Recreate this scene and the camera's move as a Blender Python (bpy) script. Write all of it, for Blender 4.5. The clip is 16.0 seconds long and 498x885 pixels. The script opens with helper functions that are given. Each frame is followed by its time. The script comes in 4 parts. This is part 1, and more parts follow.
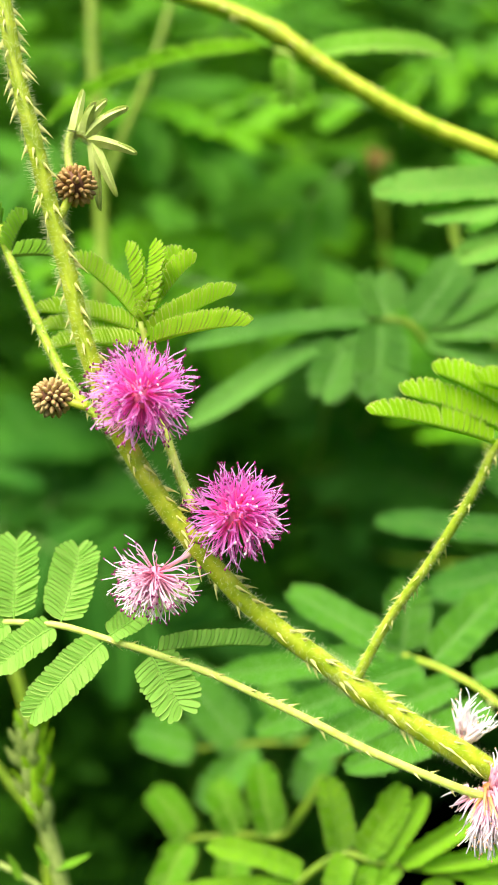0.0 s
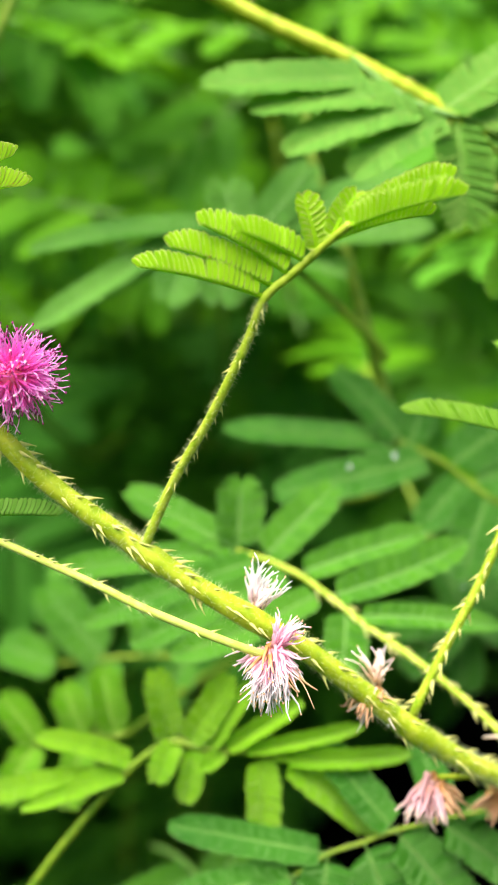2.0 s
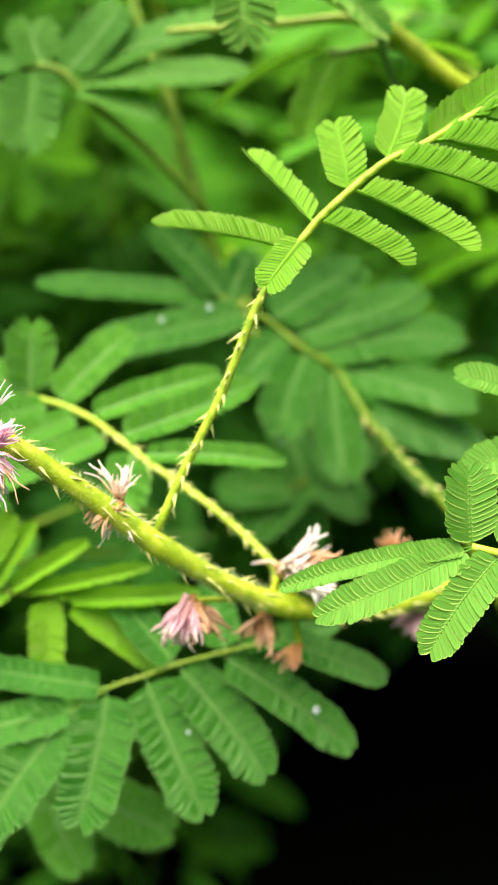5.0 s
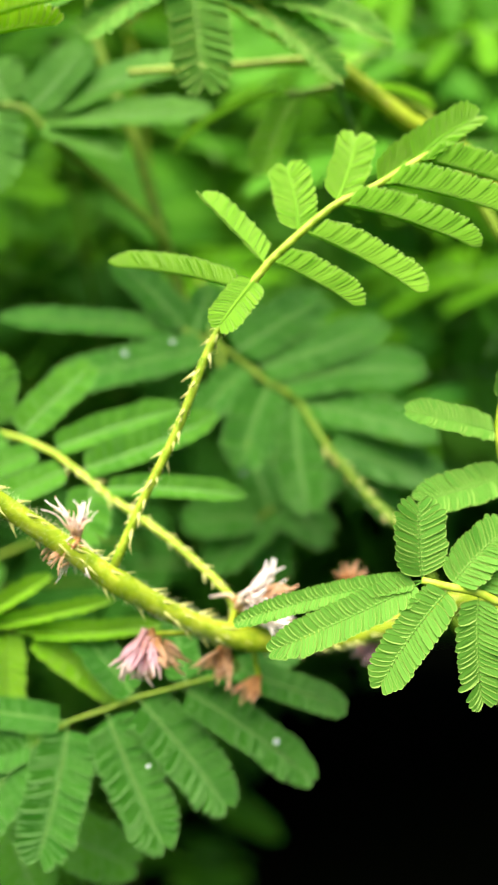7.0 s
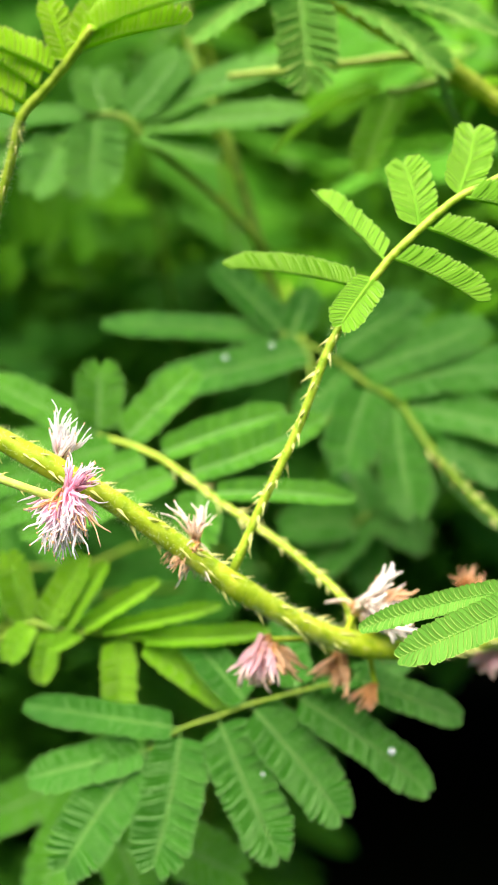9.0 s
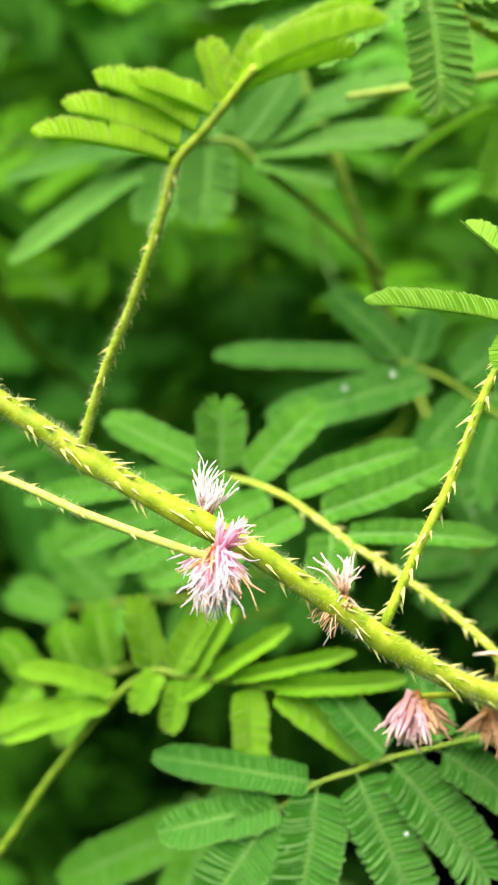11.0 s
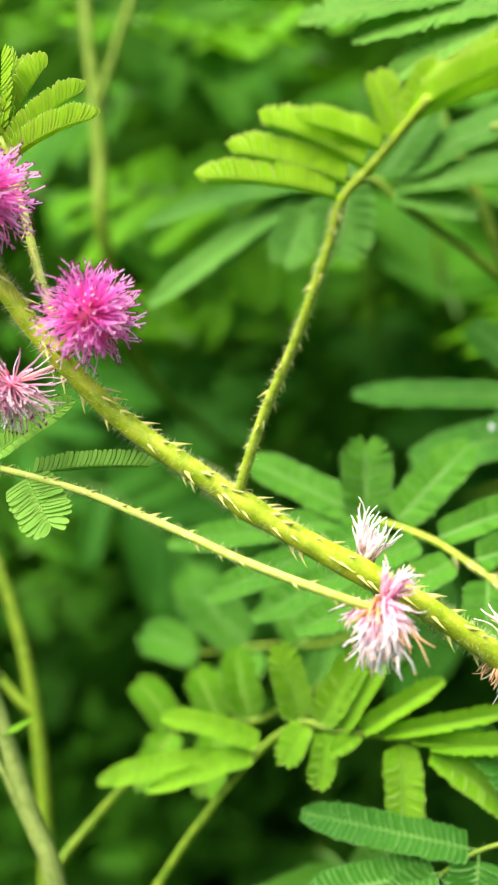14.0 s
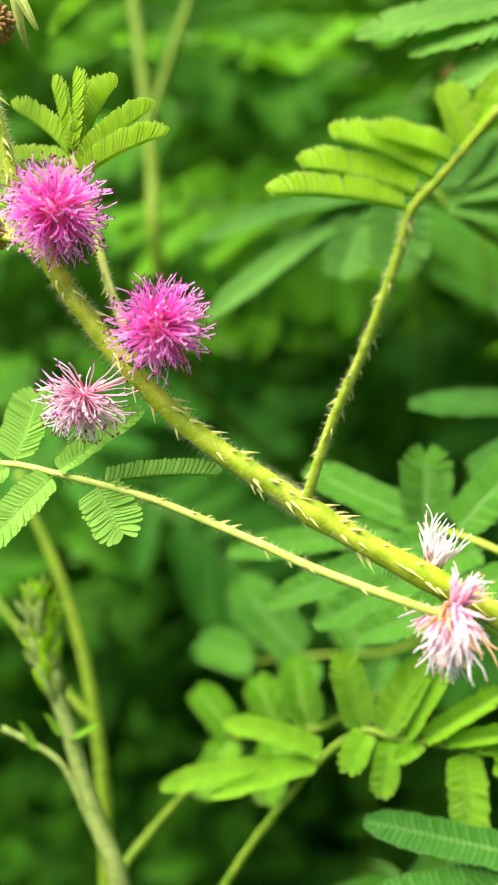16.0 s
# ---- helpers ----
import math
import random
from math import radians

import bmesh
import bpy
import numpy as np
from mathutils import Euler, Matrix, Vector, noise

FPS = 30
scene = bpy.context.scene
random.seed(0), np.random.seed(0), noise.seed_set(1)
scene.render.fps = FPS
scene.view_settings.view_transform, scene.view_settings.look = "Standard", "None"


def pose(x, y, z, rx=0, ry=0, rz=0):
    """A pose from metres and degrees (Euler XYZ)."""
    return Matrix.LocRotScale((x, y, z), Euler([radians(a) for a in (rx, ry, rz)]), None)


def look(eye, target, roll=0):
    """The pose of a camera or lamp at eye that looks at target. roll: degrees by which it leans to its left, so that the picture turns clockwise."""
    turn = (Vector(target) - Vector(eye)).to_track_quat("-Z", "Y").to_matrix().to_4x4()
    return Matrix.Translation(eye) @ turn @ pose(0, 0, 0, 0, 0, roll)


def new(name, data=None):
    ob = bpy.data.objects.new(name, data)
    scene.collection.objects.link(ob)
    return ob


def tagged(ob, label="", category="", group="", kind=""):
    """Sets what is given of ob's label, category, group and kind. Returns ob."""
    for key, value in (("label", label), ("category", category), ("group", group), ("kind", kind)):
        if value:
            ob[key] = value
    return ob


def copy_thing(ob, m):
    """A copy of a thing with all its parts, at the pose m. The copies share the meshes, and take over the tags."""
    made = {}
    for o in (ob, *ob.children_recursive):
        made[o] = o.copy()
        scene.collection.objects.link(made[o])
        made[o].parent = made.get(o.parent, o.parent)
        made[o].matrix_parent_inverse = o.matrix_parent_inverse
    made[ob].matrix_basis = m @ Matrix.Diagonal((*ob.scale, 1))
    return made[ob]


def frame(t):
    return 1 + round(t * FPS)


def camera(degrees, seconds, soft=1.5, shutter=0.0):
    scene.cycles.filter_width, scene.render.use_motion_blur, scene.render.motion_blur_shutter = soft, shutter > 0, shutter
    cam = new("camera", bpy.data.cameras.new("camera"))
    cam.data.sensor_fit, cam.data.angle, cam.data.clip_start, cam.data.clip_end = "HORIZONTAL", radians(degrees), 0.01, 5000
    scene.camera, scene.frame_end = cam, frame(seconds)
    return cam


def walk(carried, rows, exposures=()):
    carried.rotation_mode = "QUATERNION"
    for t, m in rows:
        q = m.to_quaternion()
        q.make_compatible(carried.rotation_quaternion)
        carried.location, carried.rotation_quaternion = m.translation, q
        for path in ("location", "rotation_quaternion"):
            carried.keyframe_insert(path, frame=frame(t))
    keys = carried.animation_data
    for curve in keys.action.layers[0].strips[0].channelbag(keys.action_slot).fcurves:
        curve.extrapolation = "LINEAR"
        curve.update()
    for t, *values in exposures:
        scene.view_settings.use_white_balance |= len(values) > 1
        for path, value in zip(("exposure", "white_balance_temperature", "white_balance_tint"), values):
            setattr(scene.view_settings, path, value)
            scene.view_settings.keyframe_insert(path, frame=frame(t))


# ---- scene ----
# Camera: seconds, place in metres, heading, tilt and roll in degrees.
cam = camera(32, 16.0, soft=0.5)
PATH = [
    (0, -0.01711, -0.12008, 0.82716, 0.810, 1.668, 3.427),
    (0.5, -0.01177, -0.12007, 0.82353, 0.780, 1.335, 3.345),
    (1, -0.00860, -0.11958, 0.82137, 2.176, 1.194, 3.309),
    (1.5, -0.00190, -0.12001, 0.81860, 3.501, 0.594, 3.288),
    (2, 0.00398, -0.12083, 0.81507, 4.417, -0.050, 3.216),
    (2.5, 0.00820, -0.12107, 0.81353, 3.726, -0.757, 3.136),
    (3, 0.01927, -0.12192, 0.80892, 4.502, -1.834, 2.847),
    (3.5, 0.02389, -0.12269, 0.80717, 4.579, -2.426, 2.821),
    (4, 0.03129, -0.12170, 0.80193, 5.089, -3.009, 2.429),
    (4.5, 0.03494, -0.12169, 0.80086, 4.918, -3.594, 2.426),
    (5, 0.03734, -0.12093, 0.79788, 6.305, -3.426, 2.710),
    (7.5, 0.04060, -0.12351, 0.80040, 7.515, -1.742, 2.426),
    (8, 0.03912, -0.12265, 0.79946, 6.065, -1.719, 2.285),
    (8.5, 0.03600, -0.12169, 0.79970, 4.850, -1.560, 2.132),
    (9, 0.03283, -0.12051, 0.79877, 3.456, -1.472, 1.707),
    (11.5, 0.01937, -0.11255, 0.80516, -2.497, -1.345, 0.752),
    (12, 0.01772, -0.11142, 0.80263, -4.932, -1.047, 0.626),
    (12.5, 0.01650, -0.11106, 0.80554, -6.104, -0.852, 0.393),
    (13, 0.01572, -0.10995, 0.80638, -6.718, -0.743, 0.653),
    (13.5, 0.01380, -0.10963, 0.80454, -7.097, 0.006, 0.987),
    (14, 0.01481, -0.11065, 0.80517, -7.551, 1.001, 0.364),
    (14.5, 0.02234, -0.10944, 0.80589, -10.912, 1.534, -2.162),
    (15, 0.02159, -0.10999, 0.80552, -12.130, 1.179, -0.159),
    (15.5, 0.02284, -0.10831, 0.80504, -12.618, 2.925, -2.794),
    (16, 0.01181, -0.11278, 0.80470, -10.209, 1.774, 0.140),
]
walk(cam, [(t, pose(x, y, z, 90 + tilt, 0, -head) @ pose(0, 0, 0, 0, 0, roll)) for t, x, y, z, head, tilt, roll in PATH])
cam.data.dof.use_dof = True
cam.data.dof.focus_distance = 0.107
cam.data.dof.aperture_fstop = 19.0

# Light: a bright overcast sky with a broad, soft sun high on the camera's side.
world = bpy.data.worlds.new("sky")
scene.world = world
world.use_nodes = True
sky = world.node_tree.nodes.new("ShaderNodeTexSky")
sky.sky_type = "NISHITA"
sky.sun_disc = False
sky.sun_elevation = radians(60)
sky.sun_rotation = radians(210)
world.node_tree.links.new(sky.outputs[0], world.node_tree.nodes["Background"].inputs[0])
world.node_tree.nodes["Background"].inputs[1].default_value = 0.07
sun_data = bpy.data.lights.new("sun", "SUN")
sun_data.energy = 5.4
sun_data.angle = radians(55)
sun_data.color = (1.0, 0.96, 0.83)
sun = new("sun", sun_data)
sun.matrix_world = look((-0.7, -1.12, 2.85), (0, 0, 0.8))
scene.view_settings.exposure = 1.31


# ---- materials ----
def nodes_of(name):
    m = bpy.data.materials.new(name)
    m.use_nodes = True
    nt = m.node_tree
    return m, nt, nt.nodes["Principled BSDF"], nt.nodes["Material Output"]


def node(nt, kind, **values):
    n = nt.nodes.new(kind)
    for key, v in values.items():
        n.inputs[key.replace("_", " ")].default_value = v
    return n


def ramp(nt, source, stops):
    r = nt.nodes.new("ShaderNodeValToRGB")
    els = r.color_ramp.elements
    els[0].position, els[0].color = stops[0][0], (*stops[0][1], 1)
    els[1].position, els[1].color = stops[-1][0], (*stops[-1][1], 1)
    for p, c in stops[1:-1]:
        e = els.new(p)
        e.color = (*c, 1)
    nt.links.new(source, r.inputs[0])
    return r


def leaf_material(name, dark, light, through_col, glow=0.35, rough=0.6, island=False, cell=900.0):
    """Green leaf: light passes through it; tone varies leaf to leaf and across the blade."""
    m, nt, b, out = nodes_of(name)
    geo = nt.nodes.new("ShaderNodeNewGeometry")
    info = nt.nodes.new("ShaderNodeObjectInfo")
    tex = nt.nodes.new("ShaderNodeTexCoord")
    n1 = node(nt, "ShaderNodeTexNoise", Scale=cell, Detail=3.0)
    n2 = node(nt, "ShaderNodeTexNoise", Scale=60.0, Detail=2.0)
    nt.links.new(tex.outputs["Object"], n1.inputs["Vector"])
    nt.links.new(geo.outputs["Position"], n2.inputs["Vector"])
    rnd = geo.outputs["Random Per Island"] if island else info.outputs["Random"]
    a = nt.nodes.new("ShaderNodeMath"); a.operation = "MULTIPLY_ADD"
    nt.links.new(rnd, a.inputs[0]); a.inputs[1].default_value = 0.35
    nt.links.new(n2.outputs[0], a.inputs[2])
    c = nt.nodes.new("ShaderNodeMath"); c.operation = "MULTIPLY_ADD"
    nt.links.new(n1.outputs[0], c.inputs[0]); c.inputs[1].default_value = 0.4
    nt.links.new(a.outputs[0], c.inputs[2])
    r = ramp(nt, c.outputs[0], [(0.45, dark), (0.95, light)])
    nt.links.new(r.outputs[0], b.inputs["Base Color"])
    b.inputs["Roughness"].default_value = rough
    b.inputs["Specular IOR Level"].default_value = 0.08
    bump = node(nt, "ShaderNodeBump", Strength=0.25, Distance=0.0002)
    nt.links.new(n1.outputs[0], bump.inputs["Height"])
    nt.links.new(bump.outputs[0], b.inputs["Normal"])
    tr = nt.nodes.new("ShaderNodeBsdfTranslucent")
    tr.inputs[0].default_value = (*through_col, 1)
    mix = nt.nodes.new("ShaderNodeMixShader")
    mix.inputs[0].default_value = glow
    nt.links.new(b.outputs[0], mix.inputs[1])
    nt.links.new(tr.outputs[0], mix.inputs[2])
    nt.links.new(mix.outputs[0], out.inputs[0])
    return m


def plain(name, stops, scale=400.0, rough=0.6, translucent=0.0, bump_mm=0.08, island=False):
    """A mottled surface: noise through a ramp, a fine bump, and some light passing through."""
    m, nt, b, out = nodes_of(name)
    tex = nt.nodes.new("ShaderNodeTexCoord")
    n1 = node(nt, "ShaderNodeTexNoise", Scale=scale, Detail=4.0)
    nt.links.new(tex.outputs["Object"], n1.inputs["Vector"])
    src = n1.outputs[0]
    geo = nt.nodes.new("ShaderNodeNewGeometry")
    info = nt.nodes.new("ShaderNodeObjectInfo")
    a = nt.nodes.new("ShaderNodeMath"); a.operation = "MULTIPLY_ADD"
    nt.links.new(geo.outputs["Random Per Island"] if island else info.outputs["Random"], a.inputs[0])
    a.inputs[1].default_value = 0.5 if island else 0.15
    nt.links.new(src, a.inputs[2])
    r = ramp(nt, a.outputs[0], stops)
    nt.links.new(r.outputs[0], b.inputs["Base Color"])
    b.inputs["Roughness"].default_value = rough
    b.inputs["Specular IOR Level"].default_value = 0.3
    bump = node(nt, "ShaderNodeBump", Strength=0.5, Distance=bump_mm * 0.001)
    nt.links.new(n1.outputs[0], bump.inputs["Height"])
    nt.links.new(bump.outputs[0], b.inputs["Normal"])
    if translucent:
        tr = nt.nodes.new("ShaderNodeBsdfTranslucent")
        nt.links.new(r.outputs[0], tr.inputs[0])
        mix = nt.nodes.new("ShaderNodeMixShader")
        mix.inputs[0].default_value = translucent
        nt.links.new(b.outputs[0], mix.inputs[1])
        nt.links.new(tr.outputs[0], mix.inputs[2])
        nt.links.new(mix.outputs[0], out.inputs[0])
    if rough > 0.9:
        b.inputs["Specular IOR Level"].default_value = 0.0
    return m


def radial(name, stops, reach, rough=0.5, translucent=0.3):
    """Colour that changes from a flower's heart to its rim."""
    m, nt, b, out = nodes_of(name)
    tex = nt.nodes.new("ShaderNodeTexCoord")
    ln = nt.nodes.new("ShaderNodeVectorMath"); ln.operation = "LENGTH"
    nt.links.new(tex.outputs["Object"], ln.inputs[0])
    dv = nt.nodes.new("ShaderNodeMath"); dv.operation = "DIVIDE"
    nt.links.new(ln.outputs["Value"], dv.inputs[0]); dv.inputs[1].default_value = reach
    geo = nt.nodes.new("ShaderNodeNewGeometry")
    a = nt.nodes.new("ShaderNodeMath"); a.operation = "MULTIPLY_ADD"
    nt.links.new(geo.outputs["Random Per Island"], a.inputs[0]); a.inputs[1].default_value = 0.3
    nt.links.new(dv.outputs[0], a.inputs[2])
    r = ramp(nt, a.outputs[0], stops)
    nt.links.new(r.outputs[0], b.inputs["Base Color"])
    b.inputs["Roughness"].default_value = rough
    tr = nt.nodes.new("ShaderNodeBsdfTranslucent")
    nt.links.new(r.outputs[0], tr.inputs[0])
    mix = nt.nodes.new("ShaderNodeMixShader")
    mix.inputs[0].default_value = translucent
    nt.links.new(b.outputs[0], mix.inputs[1])
    nt.links.new(tr.outputs[0], mix.inputs[2])
    nt.links.new(mix.outputs[0], out.inputs[0])
    return m


TENDER = leaf_material("tender_leaf", (0.241, 0.482, 0.00866), (0.4, 0.649, 0.0289), (0.513, 0.798, 0.0347), 0.5)
RIM_TENDER = plain("tender_margin", [(0.3, (0.50, 0.60, 0.08)), (0.8, (0.68, 0.74, 0.22))], 500, 0.55, translucent=0.35)
YOUNG = leaf_material("young_leaf", (0.204, 0.432, 0.00462), (0.347, 0.615, 0.0116), (0.453, 0.765, 0.0173), 0.45)
FRESH = leaf_material("fresh_leaf", (0.072, 0.240, 0.006), (0.160, 0.395, 0.018), (0.24, 0.56, 0.02), 0.35)
LIME = leaf_material("lime_leaf", (0.125, 0.320, 0.014), (0.245, 0.475, 0.036), (0.36, 0.67, 0.04), 0.4)
LIGHT = leaf_material("light_leaf", (0.0415, 0.166, 0.00289), (0.113, 0.308, 0.00693), (0.166, 0.449, 0.00693), 0.32)
MID = leaf_material("mid_leaf", (0.028, 0.136, 0.007), (0.086, 0.262, 0.016), (0.130, 0.385, 0.015), 0.3)
SAGE = leaf_material("sage_leaf", (0.048, 0.165, 0.018), (0.120, 0.295, 0.038), (0.16, 0.42, 0.035), 0.32)
LEMON = leaf_material("lemon_leaf", (0.105, 0.285, 0.006), (0.215, 0.450, 0.014), (0.33, 0.64, 0.02), 0.38)
PALE_LEAF = leaf_material("pale_green_leaf", (0.145, 0.340, 0.035), (0.270, 0.500, 0.085), (0.38, 0.68, 0.09), 0.4)
SAGE_LIGHT = leaf_material("light_sage_leaf", (0.064, 0.205, 0.020), (0.140, 0.330, 0.043), (0.20, 0.47, 0.04), 0.34)
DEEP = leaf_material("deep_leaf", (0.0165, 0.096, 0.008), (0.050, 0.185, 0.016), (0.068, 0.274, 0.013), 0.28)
RIM = plain("leaf_margin", [(0.3, (0.216, 0.385, 0.0462)), (0.8, (0.323, 0.477, 0.0924))], 500, 0.55, translucent=0.3)
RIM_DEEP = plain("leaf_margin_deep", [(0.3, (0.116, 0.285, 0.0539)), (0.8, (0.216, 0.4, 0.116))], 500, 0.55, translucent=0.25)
RIB = plain("leaf_rib", [(0.3, (0.139, 0.293, 0.0231)), (0.8, (0.246, 0.385, 0.0462))], 300, 0.55)
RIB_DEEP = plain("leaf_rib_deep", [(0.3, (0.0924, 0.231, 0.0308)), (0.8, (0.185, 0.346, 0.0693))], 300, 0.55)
BUSH = leaf_material("bush_leaf", (0.0035, 0.046, 0.0055), (0.058, 0.195, 0.010), (0.098, 0.300, 0.012), 0.35, island=True, cell=120.0)
STEM = plain("stem_skin", [(0.30, (0.190, 0.290, 0.006)), (0.50, (0.320, 0.410, 0.012)), (0.70, (0.470, 0.525, 0.036))], 500, 0.5, bump_mm=0.12)
STEM_YOUNG = plain("young_stem_skin", [(0.36, (0.165, 0.280, 0.008)), (0.52, (0.300, 0.415, 0.018)), (0.75, (0.450, 0.540, 0.055))], 700, 0.5, bump_mm=0.15)
STEM_PALE = plain("stem_skin_pale", [(0.3, (0.339, 0.462, 0.0385)), (0.7, (0.508, 0.57, 0.116))], 700, 0.5, bump_mm=0.1)
STEM_GREEN = plain("stem_skin_green", [(0.3, (0.0847, 0.177, 0.0077)), (0.7, (0.193, 0.285, 0.0154))], 500, 0.55, bump_mm=0.15)
PRICKLE = plain("prickle_skin", [(0.3, (0.60, 0.60, 0.12)), (0.7, (0.82, 0.78, 0.30))], 900, 0.4, translucent=0.25)
HAIR = plain("plant_hair", [(0.3, (0.60, 0.66, 0.27)), (0.7, (0.76, 0.80, 0.45))], 300, 0.5, translucent=0.5)
PINK = radial("magenta_thread", [(0.22, (1.0, 0.26, 0.38)), (0.42, (1.0, 0.24, 0.70)), (0.75, (1.0, 0.34, 0.86)), (1.1, (1.0, 0.66, 0.95))], 0.0070, translucent=0.72)
PALE_PINK = radial("pale_pink_thread", [(0.2, (0.92, 0.28, 0.42)), (0.5, (0.96, 0.52, 0.72)), (0.8, (1.0, 0.76, 0.88)), (1.1, (1.0, 0.92, 0.94))], 0.0075)
WHITE_PINK = radial("fading_thread", [(0.2, (0.75, 0.38, 0.34)), (0.4, (0.98, 0.54, 0.70)), (0.8, (1.0, 0.76, 0.86)), (1.15, (1.0, 0.92, 0.95))], 0.0062, translucent=0.6)
DRY_PINK = radial("withered_thread", [(0.2, (0.674, 0.357, 0.185)), (0.5, (0.866, 0.488, 0.499)), (0.85, (0.905, 0.601, 0.665)), (1.2, (0.886, 0.695, 0.61))], 0.007, translucent=0.45)
DRY_BROWN = radial("brown_thread", [(0.2, (0.443, 0.188, 0.0462)), (0.6, (0.712, 0.357, 0.129)), (1.2, (0.866, 0.545, 0.314))], 0.005, translucent=0.4)
DRY_WHITE = radial("bleached_thread", [(0.2, (0.80, 0.52, 0.30)), (0.5, (0.98, 0.79, 0.68)), (1.2, (1.0, 0.91, 0.86))], 0.007, translucent=0.45)
WHITE = radial("white_thread", [(0.2, (0.86, 0.52, 0.58)), (0.5, (0.97, 0.84, 0.88)), (1.1, (1.0, 0.98, 0.97))], 0.0056, translucent=0.55)
ANTHER = plain("anther", [(0.5, (0.12, 0.010, 0.05)), (0.98, (0.40, 0.04, 0.20)), (1.12, (0.95, 0.75, 0.78))], 100, 0.5, island=True)
CORE = plain("flower_core", [(0.3, (0.90, 0.16, 0.35)), (0.7, (1.0, 0.32, 0.45))], 900, 0.6)
BUD = plain("brown_bud", [(0.3, (0.22, 0.105, 0.028)), (0.55, (0.40, 0.225, 0.065)), (0.8, (0.56, 0.37, 0.14))], 1500, 0.6, bump_mm=0.1)
BUD_PALE = plain("ochre_bud", [(0.3, (0.293, 0.185, 0.0539)), (0.55, (0.447, 0.308, 0.108)), (0.8, (0.554, 0.431, 0.2))], 1500, 0.6, bump_mm=0.1)
BRACT = plain("grey_green_bract", [(0.3, (0.17, 0.27, 0.04)), (0.7, (0.38, 0.47, 0.12))], 700, 0.6, translucent=0.3)
SHOOT = plain("pale_shoot", [(0.3, (0.36, 0.47, 0.07)), (0.7, (0.56, 0.64, 0.19))], 700, 0.5, translucent=0.2)
BUD_CORE = plain("bud_gaps", [(0.3, (0.077, 0.027, 0.00924)), (0.7, (0.154, 0.0616, 0.0231))], 900, 0.7)
# Soil colour taken down to near black in place of the hollow's deep shade.
SOIL = plain("shade_black_soil", [(0.3, (0.0008, 0.0011, 0.0006)), (0.55, (0.0017, 0.0020, 0.0010)), (0.8, (0.0012, 0.0022, 0.0008))], 14, 0.95, bump_mm=20)


def water_material():
    m, nt, b, out = nodes_of("water")
    # White base with part transmission brightens the drop in place of a glint.
    b.inputs["Base Color"].default_value = (1, 1, 1, 1)
    b.inputs["Roughness"].default_value = 0.0
    b.inputs["IOR"].default_value = 1.33
    b.inputs["Transmission Weight"].default_value = 0.7
    return m


WATER = water_material()


# ---- geometry helpers ----
def mm(x, y, z):
    """Millimetres from the first leaf node of the main branch, which hangs 0.8 m over the ground."""
    return Vector((x * 0.001, y * 0.001, 0.8 + z * 0.001))


def thing(name, at, label, category, group="", kind=""):
    ob = new(name)
    ob.empty_display_size = 0.005
    ob.matrix_basis = Matrix.Translation(at)
    return tagged(ob, label, category, group, kind)


def mesh_of(name, verts, faces, mats, slots=None, smooth=True):
    me = bpy.data.meshes.new(name)
    me.from_pydata([tuple(v) for v in verts], [], faces)
    for m in mats if isinstance(mats, (list, tuple)) else [mats]:
        me.materials.append(m)
    if slots is not None:
        me.polygons.foreach_set("material_index", slots)
    if smooth:
        me.polygons.foreach_set("use_smooth", [True] * len(me.polygons))
    me.update()
    return me


def child(name, me, parent, label="", kind=""):
    ob = new(name, me)
    ob.parent = parent
    return tagged(ob, label, "", "", kind)


class Path3:
    """A smooth curve through control points; the parameter counts the points."""

    def __init__(self, pts, raw=False):
        self.p = [Vector(q) if raw else mm(*q) for q in pts]

    def slope(self, i):
        p = self.p
        if i == 0 or i == len(p) - 1:
            return (p[1] - p[0]) if i == 0 else (p[-1] - p[-2])
        m = (p[i + 1] - p[i - 1]) / 2
        most = 1.4 * min((p[i + 1] - p[i]).length, (p[i] - p[i - 1]).length)
        return m if m.length <= most else m * (most / m.length)

    def at(self, u):
        p, n = self.p, len(self.p) - 1
        u = min(max(u, 0.0), n)
        i = min(int(u), n - 1)
        f = u - i
        b, c, m0, m1 = p[i], p[i + 1], self.slope(i), self.slope(i + 1)
        g, h = f * f, f * f * f
        return b * (2 * h - 3 * g + 1) + m0 * (h - 2 * g + f) + c * (3 * g - 2 * h) + m1 * (h - g)

    def way(self, u):
        n = len(self.p) - 1
        return (self.at(min(u + 0.02, n)) - self.at(max(u - 0.02, 0))).normalized()


def frame_of(d):
    side = d.cross(Vector((0.13, -0.97, 0.2)))
    if side.length < 0.05:
        side = d.cross(Vector((1, 0, 0.1)))
    side.normalize()
    return side, side.cross(d).normalized()


def tube_into(verts, faces, pts, radii, sides, origin, closed_tip=True):
    base = len(verts)
    k = len(pts)
    for i, p in enumerate(pts):
        d = (pts[min(i + 1, k - 1)] - pts[max(i - 1, 0)]).normalized()
        a, b = frame_of(d)
        for s in range(sides):
            w = 2 * math.pi * s / sides
            verts.append(p - origin + (a * math.cos(w) + b * math.sin(w)) * radii[i])
    for i in range(k - 1):
        for s in range(sides):
            t = (s + 1) % sides
            faces.append((base + i * sides + s, base + i * sides + t, base + (i + 1) * sides + t, base + (i + 1) * sides + s))
    if closed_tip and sides > 3:
        faces.append(tuple(base + (k - 1) * sides + s for s in range(sides)))
        faces.append(tuple(base + s for s in reversed(range(sides))))


